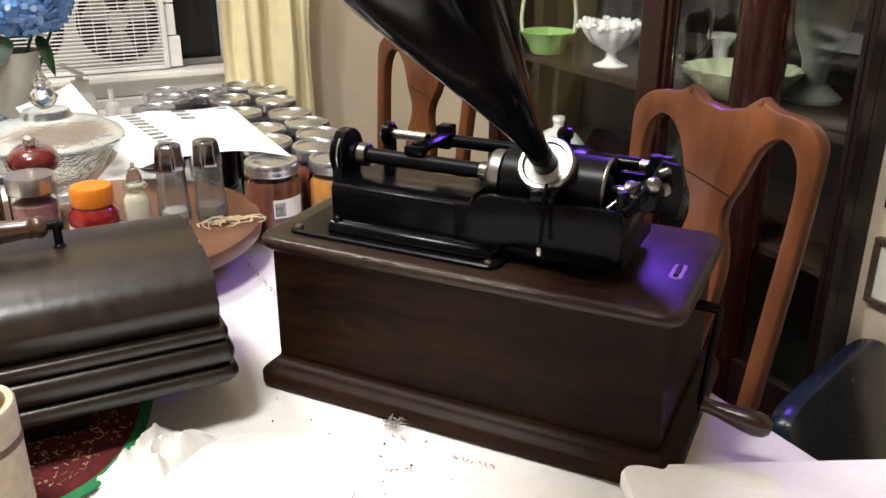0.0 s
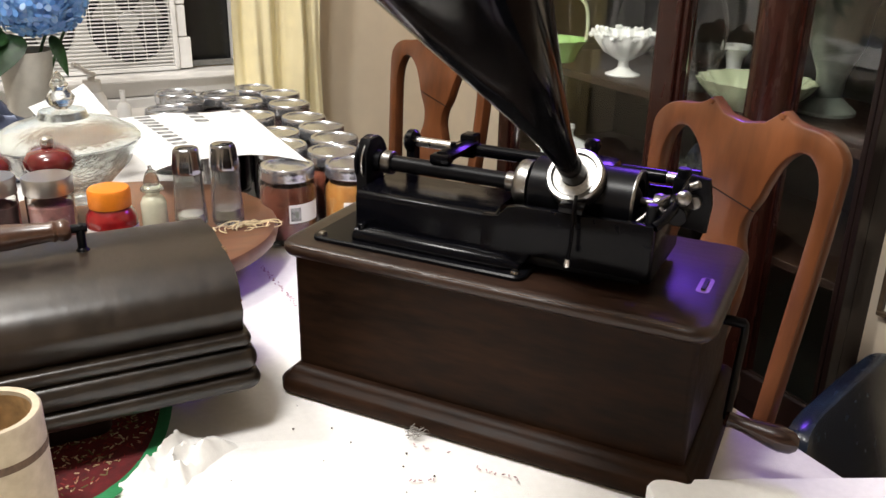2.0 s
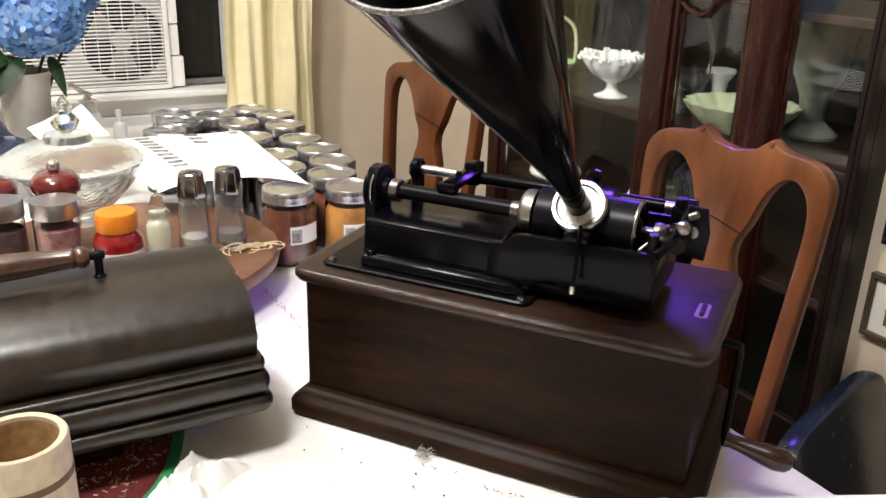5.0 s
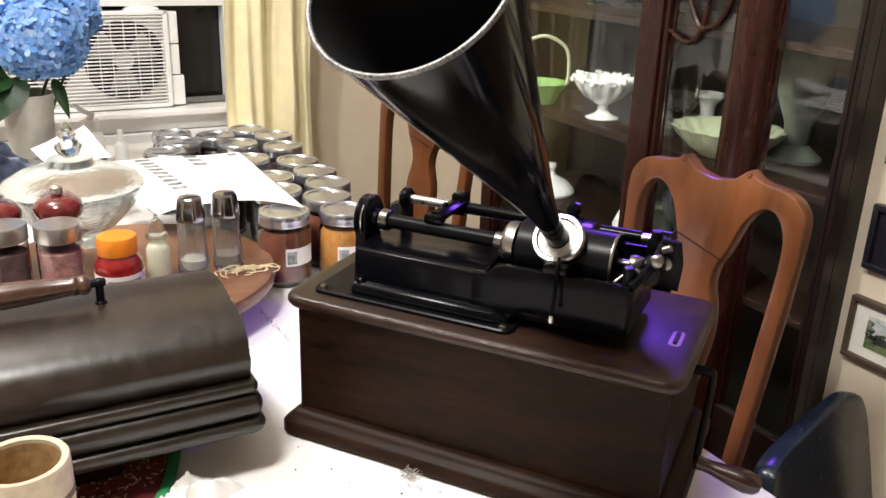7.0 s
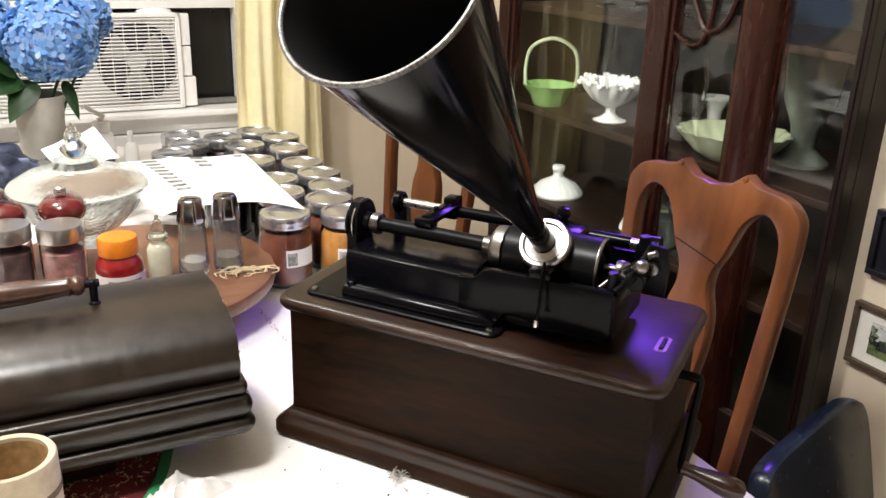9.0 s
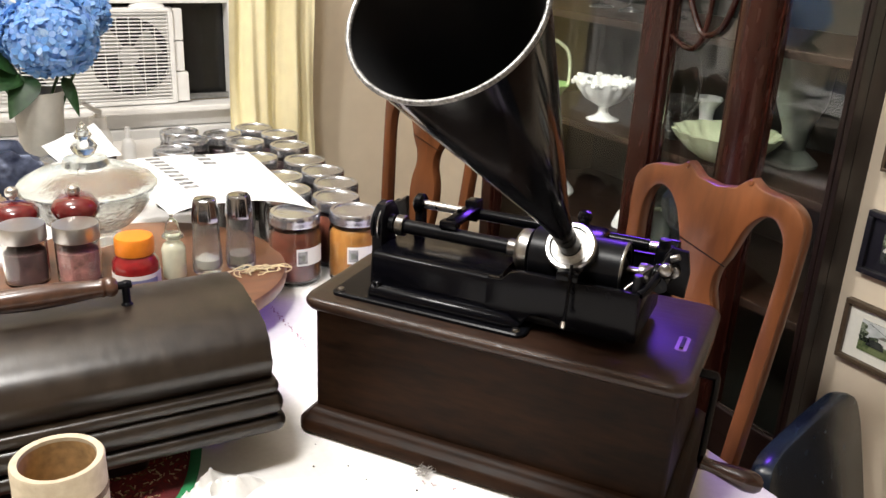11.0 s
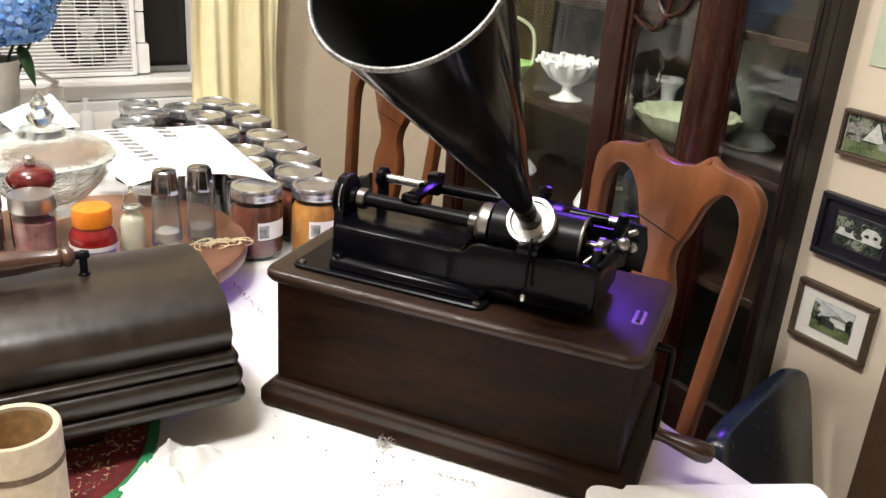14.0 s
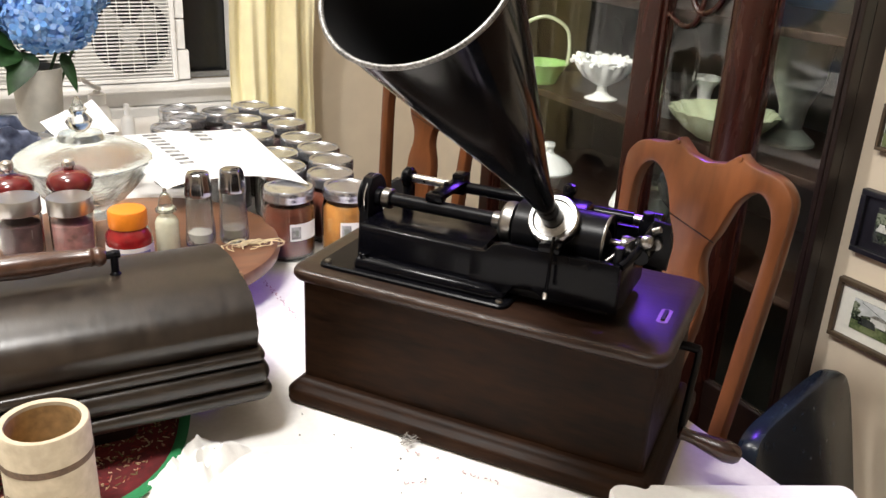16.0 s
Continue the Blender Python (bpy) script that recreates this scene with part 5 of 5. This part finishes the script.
part("bowl", lathe([(0, 0), (0.036, 0), (0.040, 0.004), (0.046, 0.02), (0.056, 0.038), (0.066, 0.050), (0.063, 0.051), (0.052, 0.040), (0.04, 0.012), (0, 0.010)], 84, None, ruffle(12, 0.04, 0.02)), M["milkgreen"], bk)
part("handle", tube(spline([(0, 0.060, 0.046), (0, 0.062, 0.09), (0, 0.050, 0.135), (0, 0.0, 0.158), (0, -0.050, 0.135), (0, -0.062, 0.09), (0, -0.060, 0.046)], 7), 0.0045, 10), M["milkcream"], bk, "pale looped glass handle")
china("cabbage_bowl", 1.205, 1.100, SH[1], [(0, 0), (0.05, 0), (0.054, 0.004), (0.074, 0.016), (0.094, 0.038), (0.104, 0.053), (0.100, 0.053), (0.086, 0.038), (0.06, 0.018), (0, 0.010)], M["milkcream"], "pale green ruffled glass bowl on the cabinet shelf", "bowl", ruffle(16, 0.035, 0.02), 96)
china("frilled_vase", 1.28, 1.228, SH[1], [(0, 0), (0.03, 0), (0.03, 0.004), (0.016, 0.015), (0.014, 0.050), (0.017, 0.068), (0.026, 0.080), (0.030, 0.086), (0.026, 0.092), (0.020, 0.084), (0.012, 0.066), (0, 0.060)], M["milkwhite"], "white ruffled glass vase behind the green bowl", "vase", ruffle(8, 0.12, 0.08), 64)
china("domed_cover", 1.20, 1.635, SH[0], [(0, 0), (0.062, 0), (0.064, 0.006), (0.060, 0.014), (0.045, 0.030), (0.022, 0.042), (0.014, 0.046), (0.011, 0.056), (0.016, 0.066), (0.014, 0.074), (0, 0.077)], M["milkwhite"], "white milk-glass domed cover on the lower shelf", "cover", ruffle(20, 0.02, -0.01), 80)
china("tall_vase", 1.30, 1.02, SH[1], [(0, 0), (0.05, 0), (0.05, 0.006), (0.022, 0.03), (0.026, 0.07), (0.046, 0.12), (0.05, 0.18), (0.06, 0.21), (0.055, 0.21), (0.044, 0.17), (0, 0.12)], M["greydish"], "tall shaded grey glass vase in the cabinet", "vase", ruffle(10, 0.03, 0.16), 60)
china("glass_basket_tall", 1.24, 1.27, SH[1], [(0, 0), (0.03, 0), (0.032, 0.004), (0.02, 0.02), (0.034, 0.06), (0.05, 0.085), (0.047, 0.085), (0.03, 0.06), (0, 0.03)], M["cutglass"], "clear cut-glass dish on the cabinet shelf", "dish", ruffle(12, 0.05, 0.05), 72)
china("blue_bottle", 1.27, 1.262, SH[0], [(0, 0), (0.032, 0), (0.034, 0.004), (0.034, 0.085), (0.022, 0.104), (0.012, 0.112), (0.012, 0.140), (0.015, 0.143), (0, 0.144)], M["bluebag"], "dark blue glass bottle on the lower cabinet shelf", "bottle")
china("lidded_jar", 1.19, 1.238, SH[0], [(0, 0), (0.028, 0), (0.031, 0.004), (0.034, 0.03), (0.030, 0.056), (0.031, 0.060), (0.022, 0.074), (0.008, 0.080), (0.010, 0.088), (0, 0.092)], M["greydish"], "grey-green china jar with a lid on the lower shelf", "jar", ruffle(9, 0.03, 0.0), 54)
china("crystal_dish", 1.185, 1.166, SH[0], [(0, 0), (0.026, 0), (0.028, 0.004), (0.012, 0.014), (0.014, 0.05), (0.034, 0.075), (0.044, 0.110), (0.041, 0.110), (0.03, 0.078), (0, 0.056)], M["cutglass"], "sparkling cut crystal dish on the lower shelf", "dish", ruffle(16, 0.06, 0.05), 96)
cup = china("cream_ladle", 1.165, 1.232, SH[0], [(0, 0), (0.012, 0), (0.016, 0.006), (0.015, 0.020), (0.012, 0.020), (0.012, 0.008), (0, 0.005)], M["milkcream"], "small cream china ladle on the lower shelf", "ladle")
part("handle", tube(spline([(0.0, 0.013, 0.016), (0.0, 0.020, 0.045), (0.0, 0.006, 0.075), (0.0, -0.028, 0.088)], 6), 0.0045, 8), M["milkcream"], cup)
china("small_cover", 1.20, 1.345, SH[0], [(0, 0), (0.03, 0), (0.03, 0.006), (0.02, 0.03), (0.008, 0.05), (0.006, 0.06), (0, 0.062)], M["milkwhite"], "small white glass cover on the lower shelf", "cover")
for y in (1.675, 1.555):
    pl_ = part("oval_plate", lathe([(0, 0), (0.03, 0.001), (0.045, 0.005), (0.060, 0.009), (0.058, 0.011), (0.044, 0.008), (0, 0.004)], 48, Matrix.Diagonal((1.25, 0.8, 1, 1))), M["darkplate"])
    pl_.matrix_basis = pose(1.40, y, SH[1] + 0.078, 0, -82, 0)
    tagged(pl_, "dark oval plate standing against the cabinet back", "plate", "oval plates")
for y, r in ((1.60, 0.030), (1.50, 0.026), (1.36, 0.03)):
    china("goblet", 1.28, y, SH[2], [(0, 0), (r, 0), (r, 0.003), (0.005, 0.010), (0.004, 0.05), (r, 0.075), (r * 1.1, 0.12), (r, 0.12), (r * 0.9, 0.078), (0, 0.058)], M["cutglass"], "clear stemmed goblet on the top shelf", "goblet")


rimb = bmesh.new()
for i in range(64):
    a = 2 * math.pi * i / 64
    rr = 0.066 * (1 + 0.07 * math.sin(14 * a)) + random.uniform(-0.004, 0.004)
    bmesh.ops.create_icosphere(rimb, subdivisions=1, radius=random.uniform(0.004, 0.007), matrix=Matrix.Translation((rr * math.cos(a), rr * math.sin(a), 0.088 + random.uniform(-0.006, 0.006))))
part("crimped_rim", rimb, M["milkwhite"], bpy.data.objects["compote"])
part("arched_handle", tube(spline([(0, 0.045, 0.08), (0, 0.048, 0.13), (0, 0.03, 0.18), (0, 0, 0.195), (0, -0.03, 0.18), (0, -0.048, 0.13), (0, -0.045, 0.08)], 6), 0.004, 10), M["cutglass"], bpy.data.objects["glass_basket_tall"])
bpy.data.objects["glass_basket_tall"].name = "cut_glass_basket"
cr = bmesh.new()
for i in range(26):
    bmesh.ops.create_icosphere(cr, subdivisions=1, radius=random.uniform(0.0006, 0.0014), matrix=Matrix.Translation((random.uniform(0.1, 0.4), random.uniform(0.42, 0.72), TABLE + 0.0012)))
tagged(part("table_crumbs", cr, M["crumb"]), "scattered dark crumbs on the white tablecloth", "crumbs", "", "stuff")


# ---- dining chairs ----
def chair(m):
    c = thing("dining_chair", m, "honey mahogany dining chair with a yoke back and vase splat", "chair", "dining chairs")
    half = [(0.103, 0.47), (0.116, 0.64), (0.126, 0.78), (0.133, 0.89), (0.136, 0.960), (0.134, 0.988), (0.121, 1.006), (0.102, 1.015), (0.082, 1.017), (0.064, 1.021), (0.050, 1.030), (0.043, 1.025), (0.028, 1.013), (0.0, 1.008)]
    top = [(p.x, p.z) for p in spline([(x, 0, z) for x, z in half[4:11]], 4)]
    right = half[:4] + top + half[11:]
    outer = right + [(-x, z) for x, z in right[-2::-1]]
    hole = [(p.x, p.z) for p in spline([(x, 0, z) for x, z in [(0.086, 0.53), (0.095, 0.64), (0.104, 0.78), (0.111, 0.88), (0.113, 0.935), (0.108, 0.966), (0.093, 0.985), (0.074, 0.983), (0.057, 0.964), (0.047, 0.940), (0.038, 0.914), (0.027, 0.892), (0.025, 0.865), (0.034, 0.835), (0.037, 0.80), (0.032, 0.755), (0.021, 0.69), (0.017, 0.62), (0.019, 0.53)]], 3)]
    lean = Matrix.Translation((0, 0, 0.46)) @ Matrix.Rotation(radians(-5), 4, "X") @ Matrix.Translation((0, 0, -0.46))
    part("backrest", extrude(outer, 0.024, lean, 0.004, (hole, [(-x, z) for x, z in hole[::-1]])), M["chair"], c)
    part("crest_joint", extrude([(-0.039, 0.924), (0.039, 0.905), (0.039, 0.9035), (-0.039, 0.9225)], 0.001, lean @ Matrix.Translation((0, -0.0008, 0))), M["mahog_dark"], c, "dark open joint across the splat", False)
    for s in (-1, 1):
        part("ear", lathe([(0, 0), (0.0035, 0.0005), (0.0045, 0.003), (0.0038, 0.023), (0, 0.024)], 16, lean @ along((0.050 * s, -0.002, 1.024), (0.050 * s, 1, 1.024))), M["chair"], c)
    part("seat", rounded(-0.19, 0.19, -0.42, -0.01, [(0.435, 0.004), (0.44, 0), (0.462, 0), (0.468, 0.004), (0.474, 0.02)], 0.03), M["chair_side"], c)
    for x, y in ((-0.15, -0.39), (0.15, -0.39)):
        part("leg", rod((x, y, 0), (x, y, 0.436), 0.014, 16, 0.022), M["chair_side"], c)
    for x in (-0.080, 0.080):
        part("leg", rod((x * 1.1, 0.05, 0), (x, 0.014, 0.50), 0.014, 16, 0.018), M["chair_side"], c)
    return c


chair(pose(0.721, 0.7193, 0, 0, 0, -81.5) @ Matrix.Scale(0.981, 4))
chair(pose(0.688, 1.424, 0, 0, 0, -75) @ Matrix.Scale(0.9665, 4))

# ---- dark chair by the wall ----
dk = thing("side_chair", pose(0.945, 0.538, 0.012, 0, 0, 16) @ Matrix.Diagonal((1, 1, 0.966, 1)), "dark navy vinyl side chair with a rounded padded back", "chair")
o_ = [(p.x, p.z) for p in spline([(-0.165, 0, 0.36), (-0.168, 0, 0.56), (-0.160, 0, 0.635), (-0.13, 0, 0.662), (-0.05, 0, 0.668), (0.08, 0, 0.668), (0.135, 0, 0.660), (0.165, 0, 0.63), (0.172, 0, 0.56), (0.165, 0, 0.36)], 5)]
part("backrest", extrude(o_, 0.034, Matrix.Translation((0, 0, 0.36)) @ Matrix.Rotation(radians(-14), 4, "X") @ Matrix.Translation((0, 0, -0.36)), 0.010), M["navy"], dk)
part("seat", rounded(-0.17, 0.17, -0.33, -0.005, [(0.34, 0.01), (0.345, 0.003), (0.37, 0), (0.385, 0.004), (0.392, 0.02)], 0.04), M["navy"], dk)
for x in (-0.14, 0.14):
    for y in (-0.30, -0.03):
        part("leg", rod((x * 1.08, y, -0.012), (x, y, 0.343), 0.011, 14), M["alu"], dk, "dull metal leg")


# ---- framed photographs ----
PRINT = {
    "sky": photo("print_sky", [(0.44, 0.47, 0.47), (0.60, 0.62, 0.62)], 12.0), "trees": photo("print_trees", [(0.012, 0.016, 0.012), (0.05, 0.065, 0.04), (0.22, 0.25, 0.18)], 40.0),
    "lawn": photo("print_lawn", [(0.07, 0.10, 0.04), (0.16, 0.19, 0.09)], 30.0), "white": photo("print_white", [(0.46, 0.47, 0.44), (0.66, 0.66, 0.62)], 30.0),
    "dark": photo("print_dark", [(0.008, 0.010, 0.011), (0.05, 0.055, 0.05)], 50.0), "grey": photo("print_grey", [(0.10, 0.10, 0.09), (0.32, 0.31, 0.28)], 60.0),
}


def patch(name, rows, k, material, parent, level, ragged=0.0):
    """A patch of the printed scene: rows of (z, left, right) in the print's own units, with a ragged outline."""
    b = bmesh.new()
    x = -0.0076 - 0.00025 * level
    left, right = [], []
    for i, (z, a, c) in enumerate(rows):
        w = ragged * noise.noise((z * 9, level, len(rows))), ragged * noise.noise((z * 9, level + 5, 2))
        left.append(b.verts.new((x, -(a + w[0]) * k[0], z * k[1])))
        right.append(b.verts.new((x, -(c + w[1]) * k[0], z * k[1])))
    for i in range(len(rows) - 1):
        b.faces.new((left[i], left[i + 1], right[i + 1], right[i]))
    part(name, b, material, parent, "", False)


def crowns(k, material, parent, level, spots):
    """Treetops and shrubs of the printed scene: uneven flat clumps."""
    b = bmesh.new()
    x = -0.0076 - 0.00025 * level
    for i, (cy, cz, r) in enumerate(spots):
        ring = []
        for j in range(22):
            a = 2 * math.pi * j / 22
            q = r * (1 + 0.35 * noise.noise((math.cos(a) * 2 + i * 3, math.sin(a) * 2, level)))
            ring.append(b.verts.new((x - 0.00003 * i, -max(-1, min(1, cy + q * math.cos(a))) * k[0], max(-1, min(1, cz + q * math.sin(a))) * k[1])))
        b.faces.new(ring)
    part("printed_foliage", b, material, parent, "", False)


def snapshot(kind, k, parent):
    full = lambda z0, z1: [(z0, -1, 1), (z1, -1, 1)]
    if kind == "lawn":
        patch("printed_sky", full(-0.1, 1), k, PRINT["sky"], parent, 0)
        patch("printed_lawn", full(-1, -0.35), k, PRINT["lawn"], parent, 0)
        patch("printed_hedge", [(-0.36, -1, 1), (-0.2, -1, 1), (-0.05, -1, 1)], k, PRINT["trees"], parent, 1, 0.1)
        crowns(k, PRINT["trees"], parent, 2, [(-0.85, 0.2, 0.26), (-0.9, 0.6, 0.22), (-0.25, -0.1, 0.28), (0.2, -0.05, 0.24), (0.78, 0.1, 0.24), (0.92, 0.35, 0.2)])
        patch("printed_house", [(-0.25, -0.1, 0.72), (0.22, -0.05, 0.70)], k, PRINT["white"], parent, 3)
        patch("printed_roof", [(0.2, -0.15, 0.78), (0.42, 0.1, 0.55)], k, PRINT["grey"], parent, 4)
        patch("printed_boom", [(0.20, 0.92, 0.98), (0.9, -0.62, -0.56)], k, PRINT["dark"], parent, 5)
        patch("printed_lorry", [(-0.5, -0.62, 0.28), (-0.12, -0.50, 0.20), (-0.02, -0.30, 0.02)], k, PRINT["dark"], parent, 6)
    elif kind == "house":
        patch("printed_night", full(-1, 1), k, PRINT["dark"], parent, 0)
        crowns(k, PRINT["trees"], parent, 1, [(-0.7, 0.35, 0.42), (-0.15, 0.15, 0.3), (0.35, 0.4, 0.4), (0.8, 0.3, 0.3), (-0.55, -0.55, 0.3), (0.1, -0.6, 0.32), (0.6, -0.55, 0.3)])
        patch("printed_house", [(-0.15, 0.05, 0.86), (0.28, 0.08, 0.84), (0.55, 0.25, 0.62)], k, PRINT["white"], parent, 2, 0.06)
        patch("printed_house", [(-0.12, -0.86, -0.2), (0.15, -0.84, -0.24)], k, PRINT["white"], parent, 2, 0.06)
        patch("printed_path", [(-0.3, -0.95, 0.95), (-0.12, -0.9, 0.95)], k, PRINT["white"], parent, 3, 0.1)
        crowns(k, PRINT["dark"], parent, 4, [(-0.45, 0.1, 0.16), (0.3, 0.1, 0.1), (0.66, 0.15, 0.09), (0.0, -0.1, 0.16)])
    else:
        patch("printed_garden", full(-1, 1), k, PRINT["trees"], parent, 0)
        patch("printed_lawn", [(-1, -1, 1), (-0.45, -1, 1), (-0.3, -1, 1)], k, PRINT["lawn"], parent, 1, 0.1)
        patch("printed_tent", [(-0.2, -0.55, 0.0), (0.5, -0.32, -0.16), (0.8, -0.26, -0.22)], k, PRINT["white"], parent, 2, 0.05)
        patch("printed_tent", [(-0.35, 0.15, 0.8), (0.15, 0.35, 0.7), (0.5, 0.5, 0.62)], k, PRINT["white"], parent, 2, 0.05)
        crowns(k, PRINT["grey"], parent, 3, [(-0.75, 0.3, 0.3), (0.1, 0.6, 0.24), (0.85, 0.5, 0.25), (-0.7, -0.2, 0.16), (0.05, -0.3, 0.2)])


def picture(y0, y1, z0, z1, frame_m, mount, kind, tilt=0.0, fw=0.009):
    m = pose(1.169, (y0 + y1) / 2, (z0 + z1) / 2, tilt, 0, 0)
    w, h = abs(y1 - y0) / 2, (z1 - z0) / 2
    p = thing("framed_photograph", m, "small framed landscape photograph with a pale mount hung on the wall" if mount else "small black framed photograph of a house on the wall", "picture", "framed photographs")
    fr = bmesh.new()
    for a, b_, c, d in ((-w, w, h - fw, h), (-w, w, -h, -h + fw), (-w, -w + fw, -h + fw, h - fw), (w - fw, w, -h + fw, h - fw)):
        t = box(-0.014, 0.0, a, b_, c, d, 0.0015)
        me = bpy.data.meshes.new("scratch")
        t.to_mesh(me)
        fr.from_mesh(me)
        t.free()
        bpy.data.meshes.remove(me)
    part("frame", fr, frame_m, p, "", False)
    part("mount", box(-0.006, -0.001, -w + fw * 0.9, w - fw * 0.9, -h + fw * 0.9, h - fw * 0.9), M["mount"] if mount else M["frame_black"], p, "", False)
    k = 0.60 if mount else 0.66
    if mount == 2:
        k = 0.97
    sheet_ = part("print", box(-0.0075, -0.0062, -(w - fw) * k, (w - fw) * k, -(h - fw) * k, (h - fw) * k), PRINT["grey"], p, "faded colour print", False)
    snapshot(kind, ((w - fw) * k, (h - fw) * k), sheet_)


picture(0.613, 0.754, 0.635, 0.742, M["frame_brown"], 1, "lawn", 0.0, 0.0085)
picture(0.600, 0.750, 0.791, 0.897, M["frame_black"], 0, "house", 0.0, 0.010)
picture(0.598, 0.748, 0.961, 1.034, M["frame_brown"], 2, "garden", 0.0, 0.006)
cd = thing("greeting_card", pose(1.1685, 0.676, 1.171), "pale green printed card pinned on the wall", "card")
part("card", box(-0.0018, 0, -0.058, 0.058, -0.068, 0.068, 0.0005), mat("pale_green_card", (0.50, 0.56, 0.42), 0.7, 0, 0.06, 30), cd, "", False)
for y, z in ((-0.01, 0.0), (0.02, -0.03), (-0.03, -0.04)):
    part("printed_mark", box(-0.0024, -0.0018, y - 0.008, y + 0.008, z - 0.006, z + 0.006), M["ink"], cd, "", False)

# ---- clutter in the corner behind the far chair ----
bag("dark_bag", (0.80, 1.72, 0.0), (0.14, 0.12, 0.36), M["clutter"], "black fabric bag standing in the corner", 8.0)
